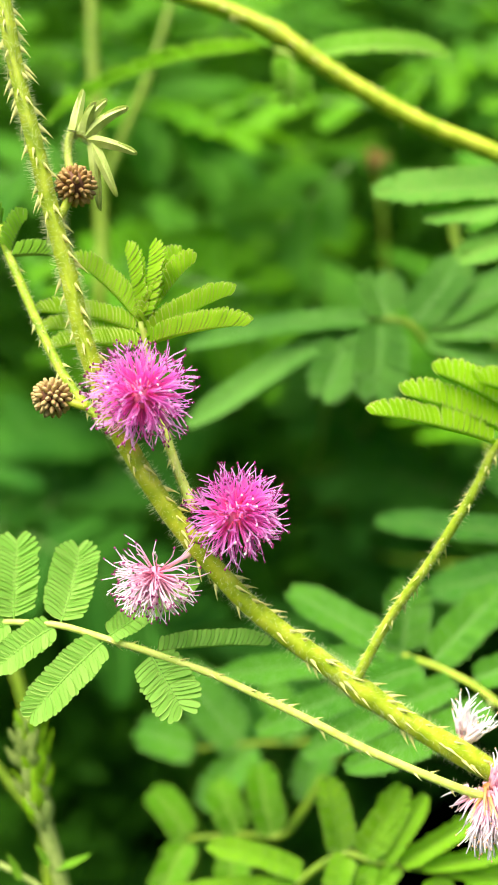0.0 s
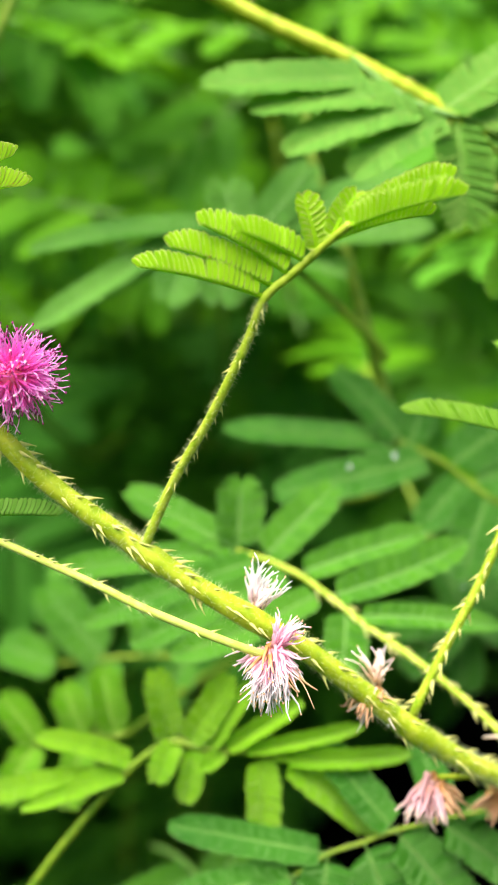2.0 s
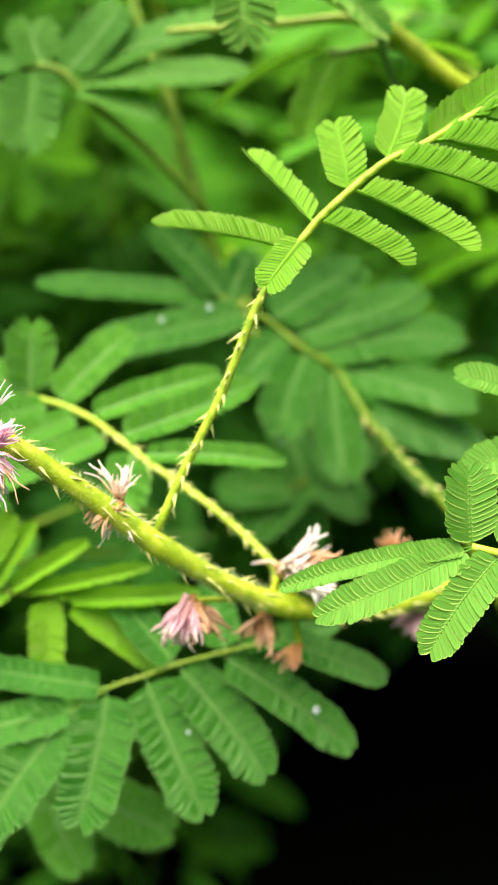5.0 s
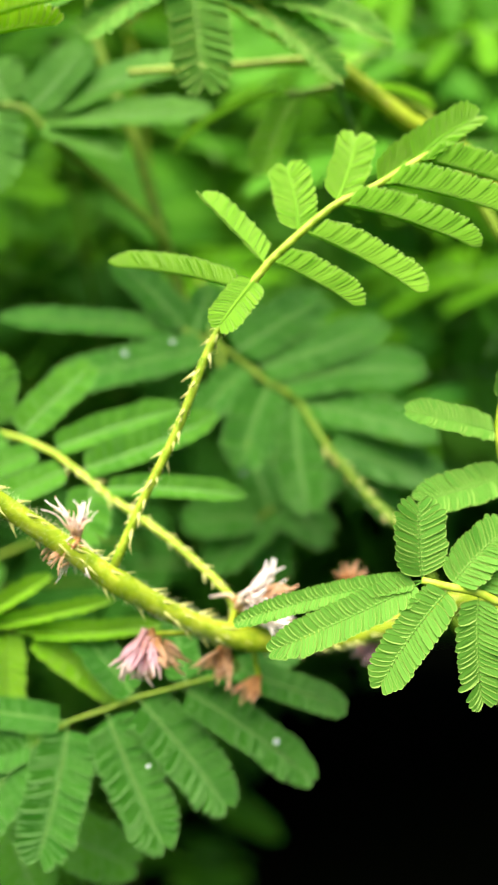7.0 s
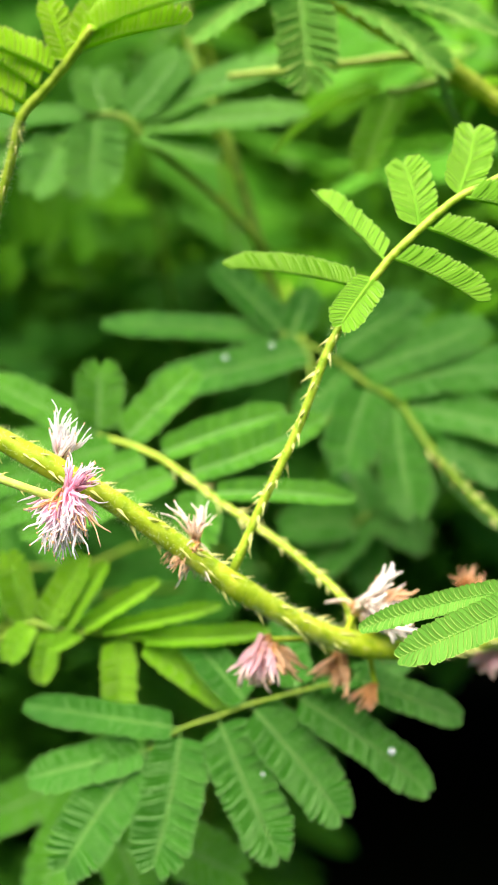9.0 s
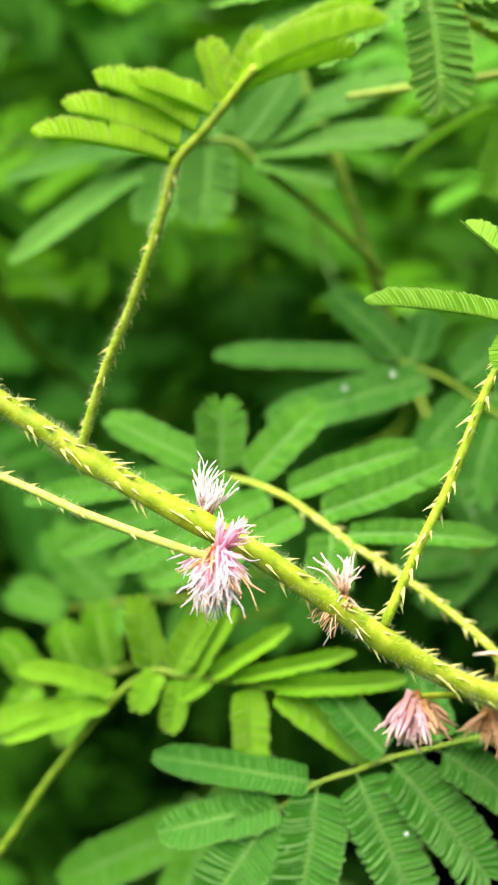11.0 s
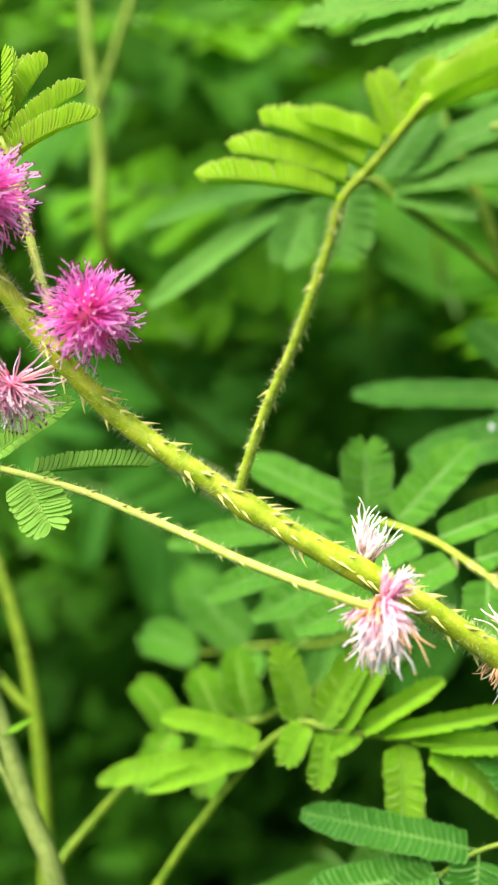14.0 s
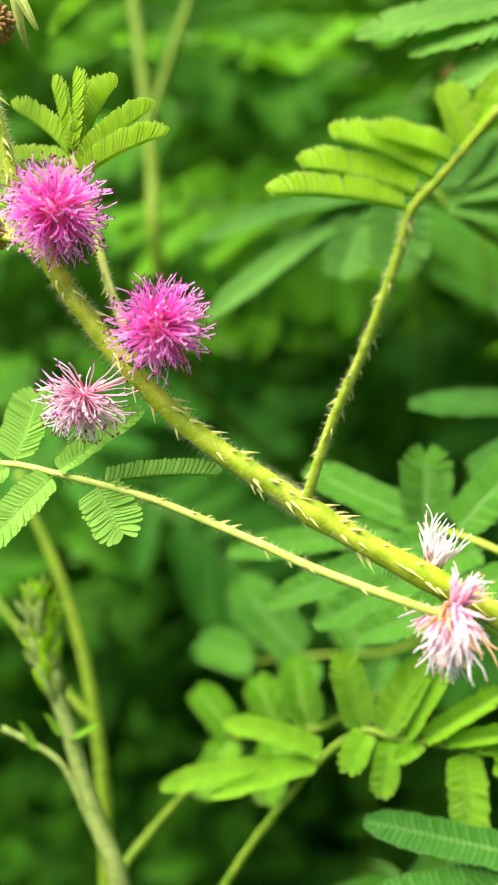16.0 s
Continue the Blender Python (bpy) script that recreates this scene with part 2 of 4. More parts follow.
def stalk_mesh(name, path, r0, r1, mat, origin, sides=12, per=6, ridged=0.06, knots=()):
    n = (len(path.p) - 1) * per
    us = [i / per for i in range(n + 1)]
    pts = [path.at(u) for u in us]
    rad = []
    for u in us:
        r = r0 + (r1 - r0) * u / (len(path.p) - 1)
        for at, grow, wide in knots:
            r *= 1 + grow * math.exp(-((u - at) / wide) ** 2)
        rad.append(r)
    verts, faces = [], []
    tube_into(verts, faces, pts, rad, sides, origin)
    # shallow ridges along the stalk
    for i, p in enumerate(pts):
        for s in range(sides):
            v = verts[i * sides + s]
            c = p - origin
            verts[i * sides + s] = c + (v - c) * (1 + (ridged if s % 2 else -ridged) + 0.03 * noise.noise(v * 700))
    return mesh_of(name, verts, faces, mat)


def unit_prickle():
    """A hooked prickle, 1 long, standing on a broad foot, bending towards +x."""
    verts, faces = [], []
    rings, sides = 5, 6
    for i in range(rings):
        f = i / (rings - 1)
        r = 0.15 * (1 - f) ** 1.3 + 0.016
        cx, cz = 0.75 * f ** 1.5, 0.62 * f - 0.05
        for s in range(sides):
            w = 2 * math.pi * s / sides
            verts.append((cx + r * 1.7 * math.cos(w), r * 0.7 * math.sin(w), cz))
    for i in range(rings - 1):
        for s in range(sides):
            t = (s + 1) % sides
            faces.append((i * sides + s, i * sides + t, (i + 1) * sides + t, (i + 1) * sides + s))
    faces.append(tuple((rings - 1) * sides + s for s in range(sides)))
    return mesh_of("prickle", verts, faces, PRICKLE)


PRICKLE_MESH = unit_prickle()


def armed(owner, path, r0, r1, count, size, u0, u1, rng, back=1.0):
    """Hooked prickles set round a stalk, each a part of its own."""
    n = len(path.p) - 1
    origin = owner.matrix_basis.translation
    for i in range(count):
        u = u0 + (u1 - u0) * (i + rng.random() * 0.9) / count
        d = path.way(u) * back
        a, b = frame_of(path.way(u))
        w = rng.choice((0.15, 1.1, 2.05, 3.0, 4.1, 5.2)) + rng.uniform(-0.25, 0.25)
        out = a * math.cos(w) + b * math.sin(w)
        r = r0 + (r1 - r0) * u / n
        at = path.at(u) + out * r * 0.96 - origin
        y = out.cross(d).normalized()
        x = y.cross(out).normalized()
        k = size * rng.uniform(0.6, 1.15)
        ob = child("prickle", PRICKLE_MESH, owner)
        ob.matrix_basis = Matrix((
            (x.x * k, y.x * k, out.x * k, at.x), (x.y * k, y.y * k, out.y * k, at.y), (x.z * k, y.z * k, out.z * k, at.z), (0, 0, 0, 1)))


def hairy(owner, path, r0, r1, count, length, u0, u1, rng):
    """Fine pale hairs all round a stalk."""
    n = len(path.p) - 1
    origin = owner.matrix_basis.translation
    verts, faces = [], []
    for _ in range(count):
        u = rng.uniform(u0, u1)
        d = path.way(u)
        a, b = frame_of(d)
        w = rng.uniform(0, 2 * math.pi)
        out = a * math.cos(w) + b * math.sin(w)
        r = r0 + (r1 - r0) * u / n
        p = path.at(u) + out * r * 0.9 - origin
        lean = (out + d * rng.uniform(-0.5, 0.35) + Vector((rng.gauss(0, 0.2), rng.gauss(0, 0.2), rng.gauss(0, 0.2)))).normalized()
        q = p + lean * length * rng.uniform(0.5, 1.15)
        t = 0.000026
        s1, s2 = frame_of(lean)
        k = len(verts)
        verts += [p + s1 * t, p - s1 * t * 0.5 + s2 * t * 0.87, p - s1 * t * 0.5 - s2 * t * 0.87, q]
        faces += [(k, k + 1, k + 3), (k + 1, k + 2, k + 3), (k + 2, k, k + 3)]
    child("hair_coat", mesh_of("hair_coat", verts, faces, HAIR), owner, "fine whitish hairs", "stuff")


# ---- leaves ----
def leaflet_outline(k):
    """An oblong blade, blunt and a little slanted at the tip, narrowed at the foot; 1 wide, 1 long."""
    pts = []
    for i in range(k):
        w = 2 * math.pi * i / k
        y = 0.5 - 0.5 * math.cos(w)
        x = 0.5 * math.copysign(abs(math.sin(w)) ** 0.60, math.sin(w))
        pts.append((x * (0.86 + 0.20 * y - 0.10 * y * y) + 0.09 * math.sin(math.pi * y), y))
    return pts


LEAFLET_SIDES = 12


def leaflet_shape():
    """Corners and faces of a slightly cupped leaflet along +y with a narrow margin; the last face is the blade."""
    k = LEAFLET_SIDES
    ol = leaflet_outline(k)
    verts = [Vector((x, y, -0.10 * (x * 2) ** 2 - 0.05 * y * y)) for x, y in ol] + [Vector((x * 0.80, 0.5 + (y - 0.5) * 0.95, 0.03 - 0.05 * y * y)) for x, y in ol]
    faces = [(i, k + i, k + (i + 1) % k, (i + 1) % k) for i in range(k)] + [tuple(k + i for i in range(k))]
    return verts, faces


LEAFLET_VERTS, LEAFLET_FACES = leaflet_shape()


def unit_leaflet(inner, rim):
    return mesh_of("leaflet", LEAFLET_VERTS, LEAFLET_FACES, [inner, rim], [1] * LEAFLET_SIDES + [0], smooth=False)


SIMPLE = [(0.0, 0.0), (0.38, 0.06), (0.50, 0.5), (0.42, 0.88), (0.05, 1.0), (-0.30, 0.90), (-0.42, 0.5), (-0.36, 0.06)]


def pinna_layout(b, t, half, fold, hint, arch, spacing, rng, slant=20):
    """Midrib points and leaflet poses of one pinna from b to t."""
    d = t - b
    L = d.length
    d = d / L
    n = hint - d * hint.dot(d)
    if n.length < 0.05:
        n = Vector((0, -1, 0)) - d * (-d.y)
    n.normalize()
    bow = rng.uniform(-0.04, 0.04)
    side0 = d.cross(n)
    reach = L - 0.25 * half

    def at(s):
        return b + d * (reach * s) + n * (arch * L * 4 * s * (1 - s)) + side0 * (bow * L * 4 * s * (1 - s))

    count = max(9, min(36, int(L / spacing)))
    places = []
    sway = {1: 0.0, -1: 0.0}
    for i in range(count):
        s = 0.06 + 0.94 * (i + 0.5) / count
        tang = (at(min(s + 0.02, 1)) - at(max(s - 0.02, 0))).normalized()
        nn = (n - tang * n.dot(tang)).normalized()
        side = tang.cross(nn)
        grow = min(1.0, 0.62 + 0.38 * math.sqrt(s / 0.25)) * (1.0 if s < 0.74 else math.sqrt(max(0.14, 1 - ((s - 0.74) / 0.29) ** 2)))
        for sg in (1, -1):
            if rng.random() < 0.05:
                sway[sg] = rng.uniform(-7, 9)
            lean = radians(slant * 0.8 + 6 * s + sway[sg] + rng.uniform(-2, 2) + ((40 if slant <= 20 else 26) * ((s - 0.80) / 0.20) if s > 0.80 else 0))
            f = radians(fold + rng.uniform(-4, 4))
            out = side * (sg * math.cos(f)) + nn * math.sin(f)
            y = (out * math.cos(lean) + tang * math.sin(lean)).normalized()
            z = (y.cross(tang) * (-sg)).normalized()
            tip = rng.uniform(0.09, 0.17)
            x = y.cross(z).normalized()
            x = (x * math.cos(tip) + z * math.sin(tip)).normalized()
            z = x.cross(y).normalized()
            l = half * grow * rng.uniform(0.95, 1.04) / math.cos(radians(slant * 0.8 + 3))
            wd = reach / count * (1.75 if fold < 40 and slant > 21 else 1.40 if fold < 40 else 1.25)
            p = at(s) + (side * (sg * half * 0.25) if fold > 80 else Vector((0, 0, 0)))
            places.append(Matrix(((x.x * wd, y.x * l, z.x * wd, p.x), (x.y * wd, y.y * l, z.y * wd, p.y), (x.z * wd, y.z * l, z.z * wd, p.z), (0, 0, 0, 1))))
    rib = [at(i / 8) for i in range(9)]
    return rib, places


def compound_leaf(label, pts, r0, r1, rows, inner, rim, ribmat, hint, pieces=0, arch=0.03, spacing=0.00072, stalk=None, group="", seed=1, raw=False, prickles=0, hairs=0, category="leaf", u_arm=None, slant=20, rib_r=0.00015, arm=0.00125):
    """A twice-feathered leaf: a stalk with pinnae, each with its rows of leaflets. rows: where on the stalk, tip, half width, fold."""
    rng = random.Random(seed)
    path = Path3(pts, raw)
    origin = path.p[0].copy()
    leaf = thing("compound_leaf", origin, label, category, group)
    child("rachis", stalk_mesh("rachis", path, r0, r1, stalk or ribmat, origin, 8, 5), leaf)
    unit = unit_leaflet(inner, rim) if pieces else None
    left = pieces
    for row in rows:
        u, tx, ty, tz, half, fold = row[:6]
        h = Vector(row[6]) if len(row) > 6 else Vector(hint)
        tip = Vector((tx, ty, tz)) if raw else mm(tx, ty, tz)
        base = path.at(u)
        half = half if raw else half * 0.00100
        rib, places = pinna_layout(base, tip, half, fold, h.normalized(), arch, spacing, rng, slant)
        verts, faces, slots = [], [], []
        tube_into(verts, faces, [p for p in rib], [rib_r * (1 - 0.6 * (i / 8) ** 2) for i in range(9)], 5, origin)
        slots += [0] * len(faces)
        own = unit is not None and left >= len(places)
        if not own:
            for m in places:
                k = len(verts)
                if raw:
                    verts += [m @ Vector((x, y, -0.12 * (2 * x) ** 2)) - origin for x, y in SIMPLE]
                    faces.append(tuple(range(k, k + 8)))
                    slots.append(1)
                else:
                    verts += [m @ v - origin for v in LEAFLET_VERTS]
                    faces += [tuple(k + i for i in f) for f in LEAFLET_FACES]
                    slots += [2] * LEAFLET_SIDES + [1]
        ob = child("pinna", mesh_of("pinna", verts, faces, [ribmat, inner, rim], slots, smooth=False), leaf)
        if own:
            left -= len(places)
            shift = Matrix.Translation(-origin)
            for m in places:
                lf = child("leaflet", unit, ob)
                lf.matrix_basis = shift @ m
    if prickles:
        armed(leaf, path, r0, r1, prickles, arm, *(u_arm or (0.1, len(pts) - 1.2)), rng, back=-1.0)
    if hairs:
        end = u_arm[1] if u_arm else len(pts) - 1
        hairy(leaf, path, r0, r1, int(hairs * 3 * end / (len(pts) - 1)), 0.0008, 0.0, end, rng)
    return leaf


# ---- flowers ----
def strand_into(verts, faces, p, d, length, r, rng, curl, sides=3, seg=5, pull=Vector((0, 0, 0)), taper=0.6):
    """One thread from p along d, curling, into a shared mesh; returns its end."""
    a, b = frame_of(d)
    w = rng.uniform(0, 2 * math.pi)
    bend = (a * math.cos(w) + b * math.sin(w)) * curl + pull
    pts = []
    for i in range(seg + 1):
        f = i / seg
        wav = (a * math.sin(f * 7 + w) + b * math.cos(f * 6 + w)) * curl * 0.22
        pts.append(p + (d * f + bend * f * f + wav * f) * length)
    tube_into(verts, faces, pts, [r * (1 - (1 - taper) * i / seg) for i in range(seg + 1)], sides, Vector())
    return pts[-1]


def ball_into(verts, faces, c, r, squash=1.0):
    k = len(verts)
    verts += [c + Vector((r, 0, 0)), c + Vector((-r, 0, 0)), c + Vector((0, r, 0)), c + Vector((0, -r, 0)), c + Vector((0, 0, r * squash)), c + Vector((0, 0, -r * squash))]
    for i, j in ((0, 2), (2, 1), (1, 3), (3, 0)):
        faces.append((k + i, k + j, k + 4))
        faces.append((k + j, k + i, k + 5))


def sphere_points(n, rng, jitter=0.0):
    out = []
    for i in range(n):
        z = 1 - 2 * (i + 0.5) / n
        w = i * 2.39996 + rng.gauss(0, jitter)
        r = math.sqrt(1 - z * z)
        out.append(Vector((r * math.cos(w), r * math.sin(w), z + rng.gauss(0, jitter * 0.3))).normalized())
    return out


def bumpy_ball(name, r, mat, rings=10, segs=14, rough=0.12, stretch=(1, 1, 1)):
    bm = bmesh.new()
    bmesh.ops.create_uvsphere(bm, u_segments=segs, v_segments=rings, radius=r)
    for v in bm.verts:
        v.co *= 1 + rough * noise.noise(v.co * (3.0 / r))
        v.co = Vector((v.co.x * stretch[0], v.co.y * stretch[1], v.co.z * stretch[2]))
    me = bpy.data.meshes.new(name)
    bm.to_mesh(me)
    bm.free()
    me.materials.append(mat)
    me.polygons.foreach_set("use_smooth", [True] * len(me.polygons))
    return me


def stem_between(name, owner, a, b, r, mat, sag=Vector((0, 0, 0))):
    o = owner.matrix_basis.translation
    p = Path3([a, (a + b) / 2 + sag, b], raw=True)
    return child(name, stalk_mesh(name, p, r, r * 0.85, mat, o, 8, 5), owner)


def pompom(label, at, foot, r, mat, count, seed, bias=(0, 0, 0), flat=1.0, curl=0.42, stalk_r=0.00055, stalk_mat=STEM):
    """A round flower head of many threads with anthers at their ends, on a short stalk."""
    rng = random.Random(seed)
    ob = thing("flower_head", at, label, "flower", "flower heads on the branch")
    child("core", bumpy_ball("core", r * (0.32 if count > 300 else 0.17), CORE), ob)
    verts, faces, av, af = [], [], [], []
    bias = Vector(bias)
    for d in sphere_points(count, rng, 0.35):
        d = (d + bias * rng.uniform(0.3, 1.0)).normalized()
        l = r * rng.uniform(0.70, 1.12)
        d2 = Vector((d.x, d.y, d.z * flat))
        end = strand_into(verts, faces, d * r * 0.16, d2, l * 0.9, r * 0.0205, rng, curl)
        if rng.random() < 0.9:
            ball_into(av, af, end, r * rng.uniform(0.020, 0.030), 1.4)
    child("thread_tuft", mesh_of("thread_tuft", verts, faces, mat), ob, "", "stuff")
    child("anther_dust", mesh_of("anther_dust", av, af, ANTHER, smooth=False), ob, "tiny dark-tipped anthers", "stuff")
    stem_between("stalk", ob, foot, at, stalk_r, stalk_mat)
    return ob


def withered(label, at, foot, r, mat, count, seed, aim, spread=0.6, thick=1.0, wild=0.2, tuft=None, tuft_count=0, body=0.34, dry=None, dry_count=0, dry_curl=False):
    """A fading head: limp crinkled threads matted into locks along aim, with stray ones; tuft: a second bunch."""
    rng = random.Random(seed)
    ob = thing("flower_head", at, label, "flower", "flower heads on the branch")
    child("core", bumpy_ball("core", r * 0.13, DRY_BROWN, 8, 10, 0.3), ob)
    verts, faces, av, af = [], [], [], []

    def gauss():
        return Vector((rng.gauss(0, 1), rng.gauss(0, 1), rng.gauss(0, 1)))

    def bunch(axis, n, verts=verts, faces=faces, loose=False):
        axis = axis.normalized()
        locks = [((axis + gauss() * spread * 0.62).normalized(), rng.uniform(0.62, 1.0), gauss()) for _ in range(max(4, n // 9))]
        for i in range(n):
            d0, reach, twist = locks[i % len(locks)]
            stray = loose or rng.random() < wild
            d = (d0 + gauss() * (0.30 if stray else 0.11)).normalized()
            l = r * reach * rng.uniform(0.7, 1.08) * (1.1 if stray else 0.95)
            start = d0 * r * rng.uniform(0.02, body) + gauss() * r * 0.06
            end = strand_into(verts, faces, start, d, l * 0.82, r * rng.uniform(0.016, 0.040) * thick, rng, rng.uniform(0.15, 0.5) if stray else rng.uniform(0.1, 0.25),
                              sides=4, seg=7, pull=twist * 0.10 + axis * 0.12 + Vector((0, 0, -0.10)), taper=0.22)
            if rng.random() < 0.3:
                ball_into(av, af, end, r * 0.022, 1.3)

    bunch(Vector(aim), count)
    if tuft_count:
        bunch(Vector(tuft), tuft_count)
    child("thread_tuft", mesh_of("thread_tuft", verts, faces, mat), ob, "", "stuff")
    if dry_count:
        dv, df = [], []
        bunch(Vector(dry), dry_count, dv, df, dry_curl)
        child("dry_tuft", mesh_of("dry_tuft", dv, df, DRY_BROWN), ob, "shrivelled orange-brown threads", "stuff")
    if av:
        child("anther_dust", mesh_of("anther_dust", av, af, DRY_BROWN, smooth=False), ob, "", "stuff")
    if foot is not None:
        stem_between("stalk", ob, foot, at, 0.0005, STEM)
    return ob


def bud_head(label, at, foot, r, mat, count, seed):
    """A round head of closed buds, each bud a part."""
    rng = random.Random(seed)
    ob = thing("bud_head", at, label, "flower bud", "bud heads on the branch")
    child("core", bumpy_ball("core", r * 0.76, BUD_CORE), ob)
    unit = bumpy_ball("bud", 1.0, mat, 6, 8, 0.2, (1, 1, 2.0))
    for d in sphere_points(count, rng, 0.08):
        a, b = frame_of(d)
        k = r * rng.uniform(0.115, 0.15)
        p = d * r * 0.80
        o = child("bud", unit, ob)
        o.matrix_basis = Matrix(((a.x * k, b.x * k, d.x * k, p.x), (a.y * k, b.y * k, d.y * k, p.y), (a.z * k, b.z * k, d.z * k, p.z), (0, 0, 0, 1)))
    stem_between("stalk", ob, foot, at, 0.0006, STEM)
    return ob


def branch(label, pts, r0, r1, mat, seed, prickles=0, size=0.0022, hairs=0, u0=0.0, u1=None, knots=(), back=1.0, category="branch", sides=12, per=6):
    path = Path3(pts)
    ob = thing("branch", path.p[0].copy(), label, category)
    child("stem", stalk_mesh("stem", path, r0, r1, mat, path.p[0], sides, per, knots=knots), ob)
    rng = random.Random(seed)
    u1 = len(pts) - 1 if u1 is None else u1
    if prickles:
        armed(ob, path, r0, r1, prickles, size, u0, u1, rng, back)
    if hairs:
        hairy(ob, path, r0, r1, hairs, 0.0012, u0, u1, rng)
    if not prickles:
        for k in range(1, len(pts) - 1):
            a, c = frame_of(path.way(k))
            d = path.way(k)
            rr = (r0 + (r1 - r0) * k / (len(pts) - 1))
            p = path.at(k) - path.p[0]
            joint = child("stem_joint", bumpy_ball("stem_joint", 1.0, mat, 8, 12, 0.08), ob)
            joint.matrix_basis = Matrix(((a.x * rr * 1.10, c.x * rr * 1.10, d.x * rr * 1.3, p.x), (a.y * rr * 1.10, c.y * rr * 1.10, d.y * rr * 1.3, p.y), (a.z * rr * 1.10, c.z * rr * 1.10, d.z * rr * 1.3, p.z), (0, 0, 0, 1)))
    return path


# ---- ground ----
def ground():
    bm = bmesh.new()
    bmesh.ops.create_grid(bm, x_segments=60, y_segments=60, size=1.0)
    for v in bm.verts:
        x, y = v.co.x, v.co.y
        v.co.x, v.co.y = math.copysign(abs(x) ** 4, x) * 300, math.copysign(abs(y) ** 4, y) * 300
        v.co.z = 0.03 * noise.noise(Vector((v.co.x * 2.1, v.co.y * 2.1, 0)))
    me = bpy.data.meshes.new("ground")
    bm.to_mesh(me)
    bm.free()
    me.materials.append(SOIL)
    tagged(new("ground", me), "bare soil under the bushes, blackened to stand for shade", "ground", "", "structure")


ground()


# ---- the thicket behind, and unseen light-blocking foliage above and opposite ----
def blades(name, label, count, seed, box, size, mat, keep=None, loose=0.45):
    """Uncountable leaf blades of a thicket: folded, pointed blades in one mesh."""
    rng = np.random.default_rng(seed)
    lo, hi = np.array(box[0]), np.array(box[1])
    c = rng.uniform(lo, hi, (count, 3))
    if keep is not None:
        c = c[keep(c)]
        count = len(c)
    d = rng.normal(0, 1, (count, 3)) * (1, 1, 0.55)
    d /= np.linalg.norm(d, axis=1)[:, None]
    up = rng.normal(0, loose, (count, 3)) + (0, -0.35, 1.0)
    n = up - d * (up * d).sum(1)[:, None]
    n /= np.linalg.norm(n, axis=1)[:, None]
    s = np.cross(d, n)
    L = rng.uniform(size * 0.6, size * 1.3, count)[:, None]
    w = L * rng.uniform(0.11, 0.16, (count, 1))
    shape = [(0, 0), (0.22, 0.85), (0.6, 1.0), (0.9, 0.6), (1.0, 0)]
    v = []
    for f, g in shape:
        v.append(c + d * L * f + n * L * 0.10 * f * (1 - f) - n * (w * 0.0))
    for sg in (1, -1):
        for f, g in shape[1:4]:
            v.append(c + d * L * f + s * w * g * sg + n * (L * 0.10 * f * (1 - f) + w * 0.25 * g))
    v = np.stack(v, 1).reshape(-1, 3)
    quads = np.array([(0, 1, 5, 5), (1, 2, 6, 5), (2, 3, 7, 6), (3, 4, 7, 7), (0, 8, 1, 1), (1, 8, 9, 2), (2, 9, 10, 3), (3, 10, 4, 4)])
    faces = []
    for k in range(count):
        o = k * 11
        for q in quads:
            q = tuple(int(i) + o for i in q)
            faces.append(q[:3] if q[2] == q[3] else q)
    me = mesh_of(name, v, faces, mat, smooth=False)
    tagged(new(name, me), label, "foliage", "", "stuff")


def billowing(c, x0, x1, y0, y1, top):
    """Keeps the blades under an uneven, rounded outline that falls off towards the ends and the back."""
    lump = np.array([noise.noise(Vector((p[0] * 2.3, p[1] * 2.3, 3.0))) + 0.5 * noise.noise(Vector((p[0] * 6.1, p[1] * 6.1, 9.0))) for p in c])
    ex = 2 * (c[:, 0] - x0) / (x1 - x0) - 1 + 0.16 * lump
    ey = 2 * (c[:, 1] - y0) / (y1 - y0) - 1 + 0.16 * lump
    fall = np.sqrt(np.clip(1 - 0.9 * np.abs(ex) ** 6 - 0.9 * np.clip(np.abs(ey), 0, 1.2) ** 6, 0, 1))
    return c[:, 2] < top * fall * (0.88 + 0.22 * lump)


def clear_of_hollow(c):
    """Leaves out the dark hollow under the branch, a wedge fitted to the camera's view, low on one side, and the space
    in front.
    """
    u = (c[:, 0] - 0.03) / (c[:, 1] + 0.118)
    v = (c[:, 2] - 0.796) / (c[:, 1] + 0.118)
    hollow = ((u > 0.10) & (v < -0.22 - 0.10 * (u < 0.2)) | (u > 0.20) & (v < -0.07) & (c[:, 1] < 1.2)) & (c[:, 1] > 0.02)
    return ~hollow


def in_sprays(c):
    """Gathers the leaves into sprays with dark gaps between them."""
    gap = np.array([noise.noise(Vector((p[0] * 13, p[1] * 9, p[2] * 17))) for p in c])
    return clear_of_hollow(c) & billowing(c, -0.9, 1.0, 0.2, 1.4, 1.9) & (gap > 0.02 - 0.35 * np.clip(c[:, 2] - 0.74, 0, 0.3) - 0.5 * np.clip(c[:, 2] - 1.05, 0, 0.4) + 2.0 * np.clip(0.77 - c[:, 2], 0, 0.2))


def out_of_sight(c):
    """Keeps the added canopy above the camera's view, over the open space before the thicket."""
    return ((c[:, 2] - 0.83) > 0.66 * (c[:, 1] + 0.118)) & billowing(c, -1.0, 1.1, 0.0, 1.6, 1.85)


